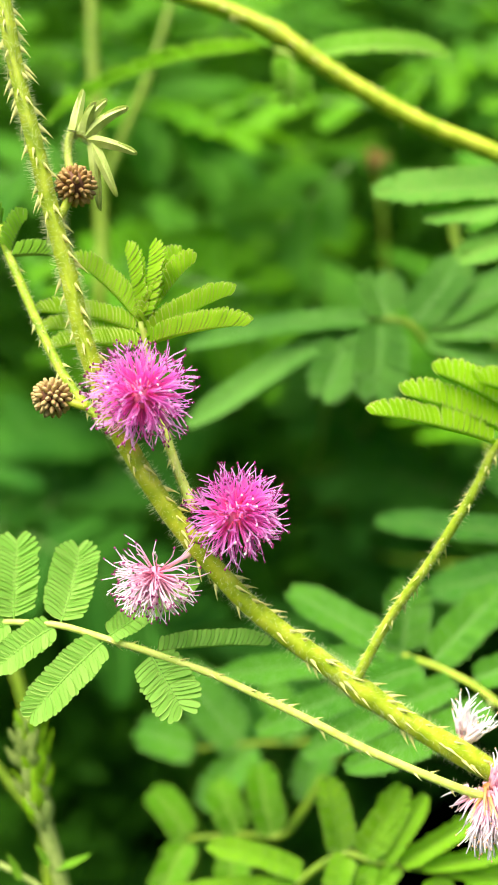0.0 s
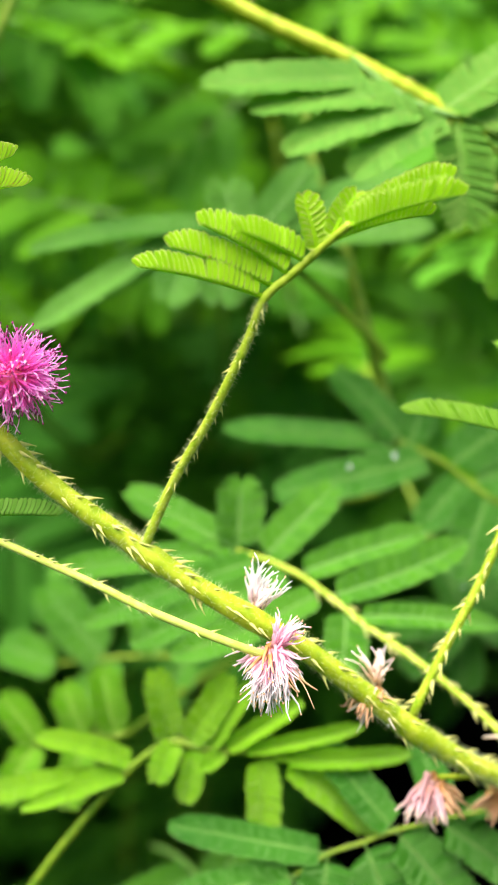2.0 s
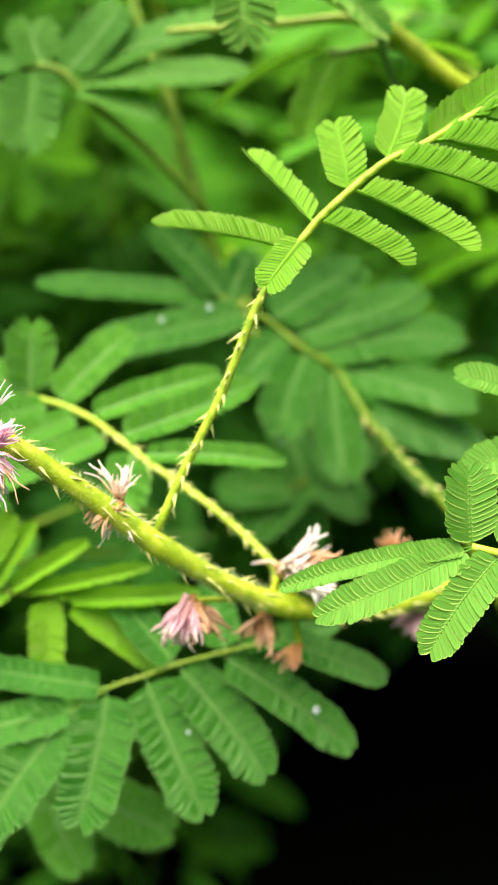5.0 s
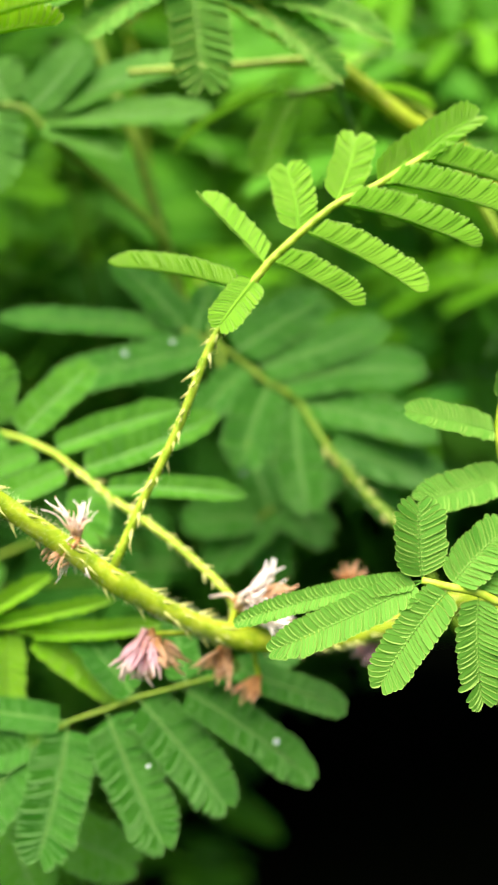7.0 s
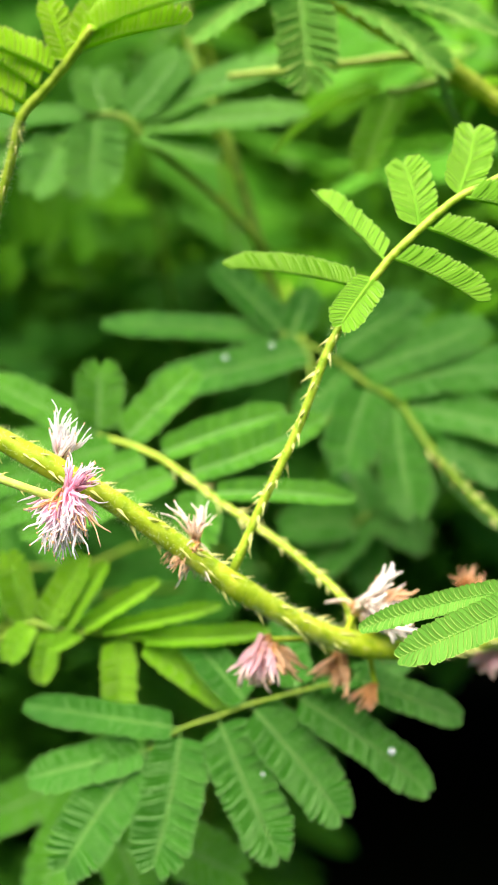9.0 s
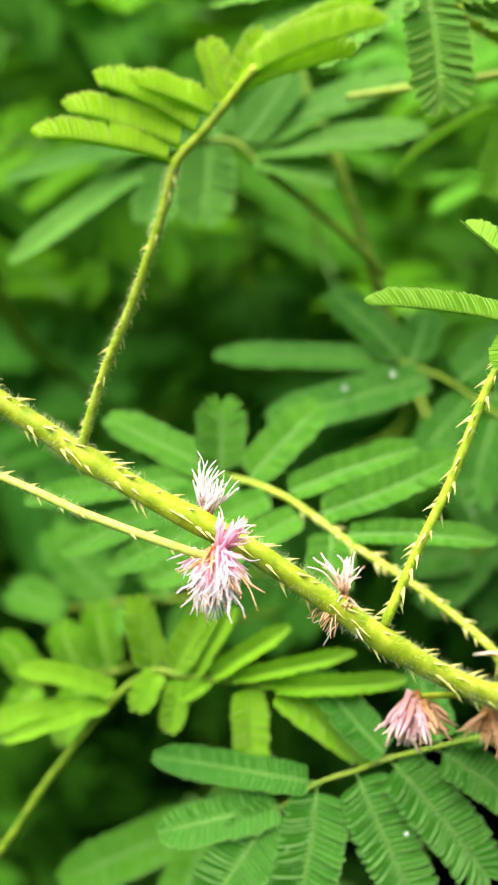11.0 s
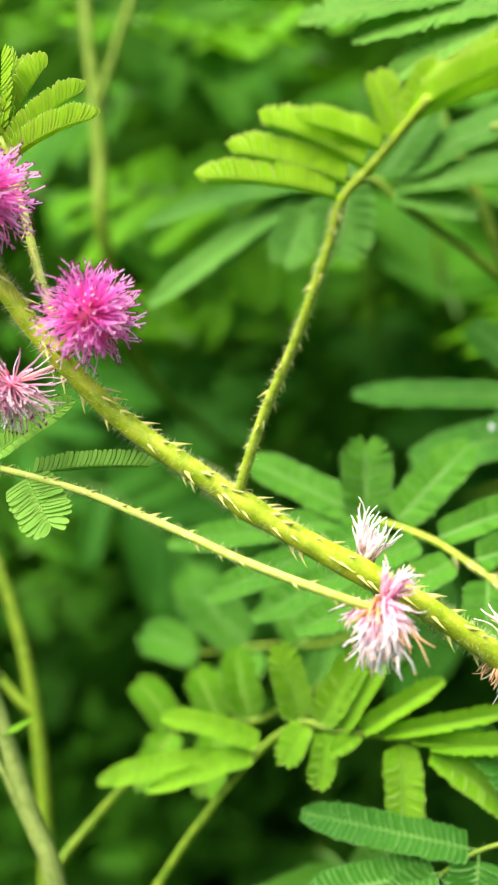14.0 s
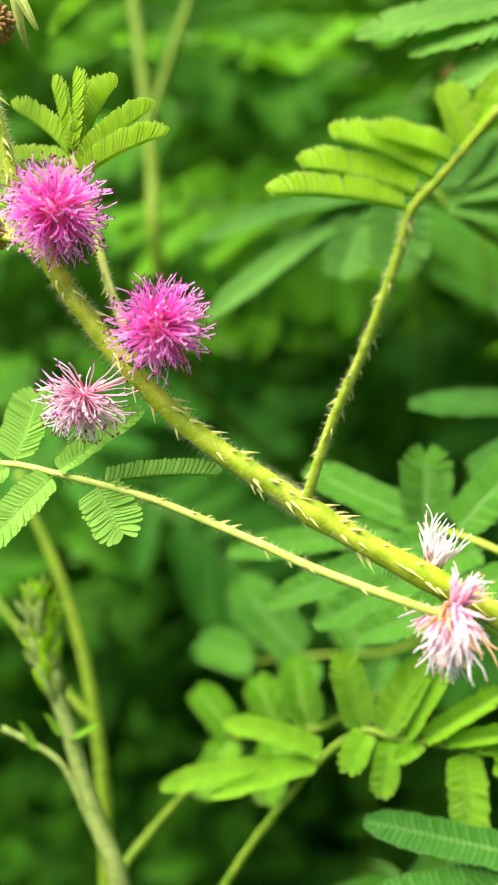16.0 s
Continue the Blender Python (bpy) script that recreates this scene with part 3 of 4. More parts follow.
blades("thicket", "dense green thicket of small leaves behind the branch", 60000, 11, ((-0.80, 0.46, 0.0), (0.90, 1.15, 1.7)), 0.036, BUSH, in_sprays)
blades("far_thicket", "tall green thicket far behind the branch", 45000, 12, ((-2.2, 1.25, 0.0), (2.3, 2.3, 2.6)), 0.18, BUSH, lambda c: clear_of_hollow(c) & billowing(c, -2.2, 2.3, 1.0, 2.3, 2.6), 1.1)
# Unseen canopy, added to keep light from above off the thicket.
blades("overhead_foliage", "unseen leafy canopy added over the thicket to shade it", 8000, 13, ((-0.9, 0.16, 1.12), (1.0, 1.5, 1.8)), 0.05, BUSH, out_of_sight)
# Hedge behind the camera, never in view; added to cut low sky light.
blades("opposite_hedge", "unseen leafy hedge added opposite the branch to block low light", 6000, 14, ((-2.4, -2.6, 0.0), (2.4, -1.7, 0.95)), 0.10, BUSH, lambda c: billowing(c, -2.4, 2.4, -2.6, -1.7, 0.95))
blades("undergrowth", "low leafy undergrowth under the branch", 7000, 15, ((-0.7, -0.5, 0.03), (0.8, 0.6, 0.42)), 0.05, BUSH, clear_of_hollow)

# ---- main branch ----
MAIN = [(-75, -16, 150), (-57, -16, 110), (-48.9, -15, 82.5), (-46.7, -14.5, 73.7), (-44, -14, 65), (-41.4, -13, 56.3), (-38.9, -12.6, 48.8), (-36.3, -12, 40.3), (-31.6, -11.3, 30.4),
        (-24.3, -10.5, 20.1), (-14.4, -9.4, 9.9), (-4.2, -8.6, 2.8), (1.0, -8, -0.7), (9.3, -7.6, -5.4), (20.8, -5.6, -11.7), (30.1, -3.2, -18), (39.2, -0.3, -24.6), (49.5, 4, -30.8),
        (57.6, 8, -34.2), (68.8, 11, -35.8), (78.7, 14, -35), (89.1, 17, -33), (100, 20, -31), (125, 30, -45), (150, 40, -80), (190, 60, -300), (200, 70, -800)]
branch("yellow-green prickly hairy main branch of a sensitive plant", MAIN, 0.00092, 0.00196, STEM, 21, 298, 0.0021, 13000, 2.0, 22.5,
              knots=((12, 0.22, 0.25), (13.4, 0.15, 0.25), (16, 0.2, 0.3), (18.1, 0.3, 0.4), (8.0, 0.12, 0.2)))

# ---- leaves on the main branch ----
FRONT, UPFACE, UPRIGHT = (0.05, -0.85, 0.5), (0.0, -0.35, 1.0), (0.0, -0.15, 1.0)
G = "leaves of the sensitive plant"
# folded young leaf beside the flowers
compound_leaf("bright yellow-green half-folded leaf rising behind the pink flower", [(-21.8, -11, 21.4), (-24.2, -9, 25.8), (-26.3, -7, 30.8), (-28.7, -6, 38.9), (-30.5, -7, 45.4)], 0.0007, 0.0005,
              [(4, -32.8, -8, 54.8, 2.4, 97, (0.75, -0.65, 0.1)), (4, -29.3, -9, 55.2, 2.5, 97, (0.75, -0.65, 0)), (3.94, -26.2, -6, 55, 2.5, 97, (-0.7, -0.65, 0.2)), (3.86, -24, -9, 53.8, 2.5, 97, (-0.8, -0.8, 0.4)),
               (3.66, -18.6, -11, 49.3, 2.3, 97, (-0.5, -0.5, 0.8)), (3.55, -16.5, -13, 45.0, 2.4, 97, (-0.2, -0.45, 1)), (3.97, -40.3, -4, 53.6, 2.4, 97, (0.6, -0.3, 0.9)), (3.77, -45.2, -2, 46.8, 2.1, 97, (0.2, -0.3, 1)),
               (3.65, -45.4, 1, 44.6, 2.1, 97, (0.2, -0.3, 1)), (3.49, -43.6, 0, 42.0, 2.1, 97, (0.2, -0.3, 1))],
              TENDER, RIM_TENDER, TENDER, (0.0, -0.75, 0.65), 300, 0.04, 0.00055, STEM_PALE, G, 31, slant=34, rib_r=0.00042, prickles=16, hairs=260, u_arm=(0.1, 2.8))
# leaf on the first upright stalk
compound_leaf("bright yellow-green leaf with comb-like folded leaflets on a hairy upright stalk",
              [(-0.3, -8, 0.2), (3.3, -12, 9.8), (7.2, -16, 17.7), (10.8, -20, 26.4), (12.4, -22, 31.4), (15.1, -23.5, 34), (17.8, -25, 36.6), (19.3, -26.5, 37.9), (20.8, -28, 39.2)], 0.00066, 0.00045,
              [(4.06, -2.5, -22, 34.2, 2.3, 96), (4.46, 0.9, -23, 36.6, 2.6, 96), (5.02, 4.2, -24, 39.2, 2.5, 96), (5.56, 8.3, -26, 38.2, 2.3, 96), (6, 15.7, -26, 42.4, 1.9, 22, FRONT),
               (6.88, 21.6, -27, 43.0, 1.7, 25, FRONT), (7.26, 32.2, -27, 45.8, 2.3, 95, (-0.4, -0.35, 1)), (7.74, 33.1, -28, 43.5, 2.4, 95, (-0.4, -0.35, 1)), (6.77, 30.9, -24, 42.2, 2.4, 95, (-0.4, -0.35, 1))],
              YOUNG, RIM_TENDER, YOUNG, UPRIGHT, 300, 0.03, 0.00066, STEM_YOUNG, G, 32, rib_r=0.00034, slant=24, prickles=34, hairs=700, u_arm=(0.15, 4.0))
# leaf on the thin pale stalk
compound_leaf("light green open leaf on a thin pale prickly stalk",
              [(17.5, -11.5, -12.2), (11.7, -13, -10.2), (1.2, -12.5, -6.6), (-5.2, -11.5, -4), (-11.6, -10.5, -1.6), (-18.9, -9.5, 1), (-26.8, -8, 2.9), (-32.2, -7.5, 4.1), (-38.6, -6.5, 5.3), (-44.4, -5.5, 5.2), (-51.3, -4.5, 4.8)], 0.00058, 0.00042,
              [(5.98, -21.5, -12, -3.5, 3.4, 8), (5.95, -11.2, -5, 4.0, 2.2, 90, (0, 0.3, 1)), (7.02, -41, -10, -5.6, 2.8, 10), (7.06, -21.3, -6, 12.2, 2, 20), 
               (8, -37.6, -1, 15.4, 3.4, 20), (8.04, -45.9, -8, -0.2, 2.4, 12), (9.06, -46.2, -1, 16.0, 3.5, 20), (9.11, -50.7, -8, 1.2, 2.3, 12), (9.89, -53.6, 1, 13.9, 2.9, 15)],
              PALE_LEAF, RIM, PALE_LEAF, FRONT, 300, 0.02, 0.00062, STEM_PALE, G, 33, slant=22, rib_r=0.00012, prickles=34, hairs=420, u_arm=(0.6, 7.0))
# leaf on the second upright stalk
compound_leaf("fresh green leaf with paired half-folded pinnae on a prickly upright stalk",
              [(38.5, -1, -21.8), (42.1, -2, -12.5), (46.4, -3, -2.5), (50.5, -4, 9.3), (54.4, -4, 15.7), (57.7, -4, 20.6), (62.1, -4, 25.2), (67.2, -4, 29.7), (72.6, -4, 32.6), (78.5, -4, 36.6), (85.3, -4, 40.5)], 0.00070, 0.00048,
              [(4.6, 51.0, -8, 11.4, 2.5, 4), (4.24, 36.6, 6, 20.8, 2.8, 92, UPRIGHT), (5.02, 48.8, 3, 31.1, 3.0, 28, (0.5, -0.8, 0.4)), (5.16, 70, -7, 15.3, 3.1, 92, UPRIGHT),
               (5.99, 60.7, 1, 35.8, 3.1, 10, (-0.2, -1, 0.1)), (6.11, 78.6, -8, 17.4, 3.3, 92, UPRIGHT), (6.96, 70.8, 1, 40.8, 3.1, 18, (-0.2, -1, 0.1)),
               (7.05, 85.6, -9, 24.1, 3.3, 92, UPRIGHT), (7.96, 83.2, 0, 41.6, 3.4, 35, (0.3, -0.8, 0.5)), (8.14, 89.8, -9, 28.9, 3.4, 92, UPRIGHT), (9, 93, -6, 33.1, 3.2, 90, UPRIGHT),
               (8.87, 87.2, -3, 43.8, 3, 30)],
              LIME, RIM, LIME, FRONT, 300, 0.025, 0.00058, STEM_YOUNG, G, 34, prickles=36, hairs=350, u_arm=(0.15, 3.6), slant=34, rib_r=0.00026, arm=0.0019)
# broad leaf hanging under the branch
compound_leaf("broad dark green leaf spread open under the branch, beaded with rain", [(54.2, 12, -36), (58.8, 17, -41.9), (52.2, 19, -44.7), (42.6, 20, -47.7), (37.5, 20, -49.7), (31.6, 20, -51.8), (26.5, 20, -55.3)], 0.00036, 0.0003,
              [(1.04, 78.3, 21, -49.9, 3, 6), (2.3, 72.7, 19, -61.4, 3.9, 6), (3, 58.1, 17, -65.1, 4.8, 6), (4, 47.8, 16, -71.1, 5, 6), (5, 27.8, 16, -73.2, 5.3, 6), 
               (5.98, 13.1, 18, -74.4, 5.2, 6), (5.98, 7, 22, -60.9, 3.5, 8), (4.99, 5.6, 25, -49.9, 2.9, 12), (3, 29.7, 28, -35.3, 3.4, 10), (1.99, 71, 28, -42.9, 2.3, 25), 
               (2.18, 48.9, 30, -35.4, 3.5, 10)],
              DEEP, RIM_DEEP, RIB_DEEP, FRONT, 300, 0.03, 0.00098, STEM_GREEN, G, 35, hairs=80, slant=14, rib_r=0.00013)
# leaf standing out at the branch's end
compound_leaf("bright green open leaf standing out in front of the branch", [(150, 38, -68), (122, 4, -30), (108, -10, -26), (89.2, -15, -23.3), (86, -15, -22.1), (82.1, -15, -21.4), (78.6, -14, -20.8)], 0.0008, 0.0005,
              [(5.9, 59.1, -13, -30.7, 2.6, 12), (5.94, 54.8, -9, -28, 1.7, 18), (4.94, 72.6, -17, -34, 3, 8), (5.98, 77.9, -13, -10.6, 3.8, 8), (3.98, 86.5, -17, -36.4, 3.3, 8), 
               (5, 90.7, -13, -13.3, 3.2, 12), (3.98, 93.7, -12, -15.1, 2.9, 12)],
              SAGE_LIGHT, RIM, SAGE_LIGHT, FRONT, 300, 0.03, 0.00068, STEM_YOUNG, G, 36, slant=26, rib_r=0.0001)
# side leaf with folded tips at the branch's upper part
compound_leaf("folded green leaf on a prickly side stalk", [(-32.3, -11.3, 30.3), (-38.2, -10, 35.7), (-43, -8, 42.9), (-48.6, -6, 53.4), (-50, -6, 57)], 0.0007, 0.0006,
              [(3.0, -46.7, -6, 58.6, 2.0, 97), (2.95, -40.6, -7, 53.2, 1.9, 97), (3.5, -56, -5, 58, 2.0, 97), (4.0, -53, -5, 63, 2.0, 97)],
              LIME, RIM, RIB, UPFACE, 200, 0.05, 0.0006, STEM_YOUNG, G, 37, prickles=22, hairs=420, rib_r=0.0004, slant=40, u_arm=(0.1, 3.0))
# unopened shoot
compound_leaf("pale unopened leaf shoot with closed finger-like pinnae", [(-40.6, -12.5, 56.6), (-40, -11, 61.3), (-40.9, -10, 66.3), (-40.3, -10, 68.6), (-38.6, -10, 68.2), (-37.6, -10, 67.0)], 0.0006, 0.0005,
              [(3.0, -39.6, -9, 74.4, 0.6, 76), (3.6, -36.4, -10, 72.9, 0.6, 76), (4.0, -33.5, -11, 71.7, 0.6, 76), (4.6, -32.1, -11, 66.0, 0.6, 76), (5.0, -34.3, -10, 60.8, 0.6, 76), (5.0, -36.6, -8, 59.4, 0.6, 76), (3.8, -37.4, -12, 71.6, 0.6, 76)],
              SHOOT, RIM_TENDER, SHOOT, (0, -0.6, 0.8), 250, 0.06, 0.0005, STEM_PALE, G, 38, hairs=350, rib_r=0.00082, slant=58)

# ---- heads on the main branch ----
bud_head("brown round bud head on a short stalk", mm(-39.1, -12.2, 61.0), mm(-41.0, -13, 56.0), 0.0025, BUD, 88, 41)
bud_head("ochre round bud head beside the branch", mm(-40.6, -10.5, 34.5), mm(-36.0, -10.8, 33.5), 0.0025, BUD_PALE, 88, 42)
pompom("vivid magenta pompom flower with fine threads", mm(-28.8, -16.5, 35.3), mm(-31.6, -11.3, 30.4), 0.0061, PINK, 430, 43, curl=0.27)
pompom("vivid magenta pompom flower in full bloom", mm(-16.8, -14.5, 21.4), mm(-21.4, -11, 17.6), 0.0058, PINK, 410, 44, (0.32, -0.15, 0.22), curl=0.27)
pompom("pale pink fading pompom flower with drooping threads", mm(-26.0, -14, 13.6), mm(-21.4, -10, 16.4), 0.0056, PALE_PINK, 230, 45, (-0.35, -0.3, -1.0), 0.9, 0.22, stalk_r=0.0003, stalk_mat=DRY_PINK)
withered("white and pink fading flower head hanging on the branch", mm(16.9, -11.3, -11.0), None, 0.0066, WHITE_PINK, 340, 46, (-0.10, -0.35, -1), 0.62, 1.35, 0.16, (0.45, -0.3, 0.5), 44, dry=(0.1, -0.6, -0.3), dry_count=14)
withered("white fading flower tuft behind the branch", mm(15.0, -5.2, -7.2), mm(14.8, -6.6, -8.2), 0.0062, WHITE, 46, 47, (0.05, -0.2, 1), 0.52, 1.5, 0.22)
withered("dried white flower head clasping the branch", mm(33.0, -0.6, -18.2), mm(34.0, -2.6, -20.5), 0.0050, DRY_WHITE, 30, 48, (-0.2, -0.3, 0.6), 0.7, 1.9, 0.4, (-0.2, -0.5, -1), 18, body=0.5, dry=(-0.2, -0.4, -0.1), dry_count=46)
withered("withered pink-brown flower head on a thin stalk", mm(43.9, 6, -33.4), mm(53.2, 7.2, -33.4), 0.0058, DRY_PINK, 80, 49, (-0.40, -0.3, -0.9), 0.42, 3.4, 0.12, body=0.5, dry=(0.45, -0.25, -0.9), dry_count=60)
withered("withered whitish-pink flower head above the branch", mm(57.2, 7, -28.6), mm(56, 7.4, -32.5), 0.0068, DRY_WHITE, 130, 50, (1, -0.35, -0.12), 0.42, 3.0, 0.05, (0.7, -0.5, 0.3), 30, body=0.6, dry=(0.9, -0.2, 0.5), dry_count=5, dry_curl=True)
withered("shrivelled brown flower head under the branch", mm(55.8, 10.6, -36.0), mm(57, 8.6, -34), 0.0046, DRY_BROWN, 90, 51, (-0.15, -0.3, -1), 0.38, 3.0, 0.12, body=0.5)
withered("small dry pale brown flower head", mm(61.5, 11.8, -41.6), mm(60, 10.6, -35.4), 0.0042, DRY_BROWN, 46, 52, (-0.35, -0.2, -1), 0.45, 2.2, 0.2)
withered("orange-brown dried flower head with curling threads", mm(75.8, 12, -27.6), mm(74.5, 13.0, -35.2), 0.0046, DRY_BROWN, 150, 53, (0.1, -0.2, 0.6), 0.75, 1.0, 0.25)
withered("withered pink flower head behind the leaf", mm(82.6, 17.5, -36.0), mm(83.4, 15.6, -34.5), 0.0050, DRY_PINK, 80, 54, (-0.5, -0.3, -0.9), 0.45, 2.6, 0.2)

withered("dried red-brown flower head deep in the thicket", mm(30.6, 220, 148), mm(34, 222, 138), 0.0075, BUD, 120, 55, (-0.2, -0.4, 0.6), 0.8, 1.6, 0.1, body=0.5)
withered("small dark brown flower head deep in the thicket", mm(5.1, 212, 123), mm(8, 214, 114), 0.0055, BUD, 90, 56, (-0.2, -0.4, 0.5), 0.8, 1.6, 0.1, body=0.5)

# ---- leaves behind the branch ----
compound_leaf("mid-green open leaf on a rear stalk behind the branch", [(57.4, 8.5, -33.4), (55.8, 10, -28), (48.3, 17, -21.9), (42.9, 21, -18.5), (37.3, 25, -15.3), (32.3, 28, -11.9), (26.7, 32, -8.4), (20.9, 35, -6.2), (15.2, 37, -4.9)], 0.00068, 0.0005,
              [(8, 15.1, 37, 8, 4.6, 12), (7.19, 32.3, 38, 7.4, 4, 14), (6.15, 48.3, 33, 0.4, 3.2, 25), (5.24, 54.4, 28, -0.7, 3.5, 22), (4.43, 59.3, 23, -13.9, 2.5, 25), 
               (4.72, 32.8, 22, -22.3, 4.2, 10), (5.43, 4.4, 25, -21.5, 3, 10), (6.27, -2.5, 27, -20.3, 3, 10), (7.18, -10.6, 30, -17.7, 3, 10), (8, -17.9, 34, -9.7, 2.9, 12), 
               (7.92, -5.4, 42, 4.6, 3.6, 12)],
              MID, RIM_DEEP, RIB_DEEP, FRONT, 300, 0.02, 0.00078, STEM_YOUNG, G, 61, prickles=40, hairs=260, u_arm=(0.6, 5.6), arm=0.0021)
compound_leaf("yellow-green leaf with narrow curved pinnae low behind the branch",
              [(-60, 30, -112), (-23.5, 32, -72.1), (-12.9, 30, -56.4), (-2.9, 29, -43.3), (4.6, 28, -37), (10.1, 27, -37.6), (16.4, 27, -38), (24.3, 26, -38.6)], 0.0009, 0.0005,
              [(3.25, -17.8, 30, -37.5, 2.1, 15), (3.07, -12.1, 26, -45.6, 2.0, 12), (3.02, -19.3, 27, -48.5, 1.7, 25), (2.98, -29.6, 33, -49.8, 2.2, 10), (4, 1.5, 28, -24.9, 3, 12), 
               (4.55, 14.3, 27, -25, 2.9, 12), (4.18, 2.7, 24, -42.1, 2.4, 10), (4.84, 8, 25, -45.8, 2.3, 12), (5.64, 10.3, 23, -39.6, 1.6, 15), (5.21, 18.1, 27, -26.1, 2.2, 35), 
               (5.64, 27, 27, -29.2, 2.4, 42), (6.05, 37.7, 27, -33.2, 2.2, 48), (6.61, 36.1, 28, -37.7, 1.9, 48), (6.89, 46, 26, -37.2, 2.4, 40), (7, 40.6, 25, -49.7, 3.1, 12), 
               (6.5, 21.1, 24, -51.8, 3.2, 10)],
              LEMON, RIM, LEMON, FRONT, 300, 0.05, 0.0008, STEM_GREEN, G, 62)
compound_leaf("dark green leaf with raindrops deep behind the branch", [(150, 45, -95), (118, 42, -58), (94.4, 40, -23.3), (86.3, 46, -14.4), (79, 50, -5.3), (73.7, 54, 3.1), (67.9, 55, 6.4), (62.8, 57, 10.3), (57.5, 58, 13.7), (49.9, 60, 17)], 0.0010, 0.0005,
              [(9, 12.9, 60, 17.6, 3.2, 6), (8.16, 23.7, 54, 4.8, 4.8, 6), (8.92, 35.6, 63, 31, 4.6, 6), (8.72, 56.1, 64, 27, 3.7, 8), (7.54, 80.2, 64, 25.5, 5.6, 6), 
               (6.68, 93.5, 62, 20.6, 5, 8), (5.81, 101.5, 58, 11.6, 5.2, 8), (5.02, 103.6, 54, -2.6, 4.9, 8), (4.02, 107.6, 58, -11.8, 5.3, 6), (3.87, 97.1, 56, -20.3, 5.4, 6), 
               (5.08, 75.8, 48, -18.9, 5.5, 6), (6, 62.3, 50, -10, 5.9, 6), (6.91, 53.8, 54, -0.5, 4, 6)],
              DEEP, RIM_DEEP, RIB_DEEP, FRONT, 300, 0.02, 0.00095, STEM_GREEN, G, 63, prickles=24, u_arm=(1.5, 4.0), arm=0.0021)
compound_leaf("light green leaf with broad hanging pinnae above the branch", [(79.3, 40, 54.6), (71.2, 33, 66.4), (59.1, 28, 71.5), (52.3, 25, 71.8), (45.9, 22, 71.6), (41.4, 24, 73.6), (36, 28, 78.2), (30.3, 32, 84.4)], 0.0007, 0.0004,
              [(3.83, 49.7, 23, 53.8, 5.6, 8), (3.16, 73.6, 26, 58.7, 4.9, 12), (2.67, 82.7, 28, 66.7, 4, 14), (4.01, 30.1, 24, 61.3, 4.1, 10), (4.8, 18.8, 26, 64.8, 4.1, 10), 
               (5.48, 13, 28, 72.3, 4.2, 10), (6.36, 4.3, 30, 76.6, 4.3, 10), (4.4, 60.8, 30, 87.1, 4.8, 10), (3.34, 74.3, 32, 78.3, 5.1, 12), (3.68, 76.7, 36, 72, 4.7, 14)],
              SAGE, RIM, RIB_DEEP, FRONT, 300, 0.03, 0.0009, RIB_DEEP, G, 64)
compound_leaf("dull green leaf with broad pinnae far behind the upright stalk", [(46.4, 62, 34.3), (42.6, 60, 38.1), (33, 58, 45.7), (21.4, 57, 54.1), (16.7, 57, 58.6), (11, 58, 59.4), (3.9, 60, 58.5)], 0.0010, 0.0006,
              [(3.43, 35.3, 55, 51.2, 4.4, 8), (5.01, 10.1, 54, 42.9, 5.9, 6), (5.83, -0.6, 54, 42.4, 5, 6), (4.7, 9.8, 60, 68.8, 5.4, 8), (3.92, 27.6, 60, 73.5, 4.6, 8), 
               (3.61, 53.3, 58, 62.2, 4, 10), (3.73, 49.7, 62, 74.3, 4.1, 10), (5.83, -8.4, 60, 57.7, 2.5, 10), (5, -28.4, 57, 51.1, 2.8, 10), (5.83, -27.1, 56, 35.2, 3.2, 8), 
               (5.33, -18, 60, 41.6, 3.4, 8)],
              SAGE, RIM_DEEP, RIB_DEEP, FRONT, 0, 0.02, 0.0010, STEM_GREEN, G, 65)
compound_leaf("light green arching leaf behind the upright stalk", [(112, 38, 32), (95.5, 42, 58.5), (86.2, 42, 62.1), (77.4, 42, 63.3), (70, 43, 61.7), (67, 44, 61.9)], 0.0010, 0.0006,
              [(5, 46.2, 48, 50.4, 2.7, 30), (4.33, 62.3, 40, 45.3, 4.2, 12), (3.79, 80.3, 41, 52.9, 4.1, 15), (2.5, 95.8, 44, 61.9, 3.6, 15), (3.29, 83.7, 50, 73.2, 4.5, 15), 
               (2, 83.2, 46, 57.6, 2.6, 15)],
              FRESH, RIM, RIB, UPFACE, 0, 0.08, 0.0010, STEM_GREEN, G, 66)

compound_leaf("yellow-green blurred leaf low behind the branch", [(30, 190, -62), (10, 95, -46), (-3, 50, -43), (-12, 54, -45.5), (-22, 58, -48.5)], 0.0010, 0.0006,
              [(2.3, -9, 52, -31, 3.6, 15), (3.0, -17, 56, -36, 3.6, 15), (3.0, -14, 48, -57, 3.6, 12), (4.0, -30, 60, -40, 3.6, 20), (4.0, -27, 52, -58, 3.6, 12)],
              LIGHT, RIM, RIB, FRONT, 0, 0.05, 0.0009, STEM_GREEN, G, 67)
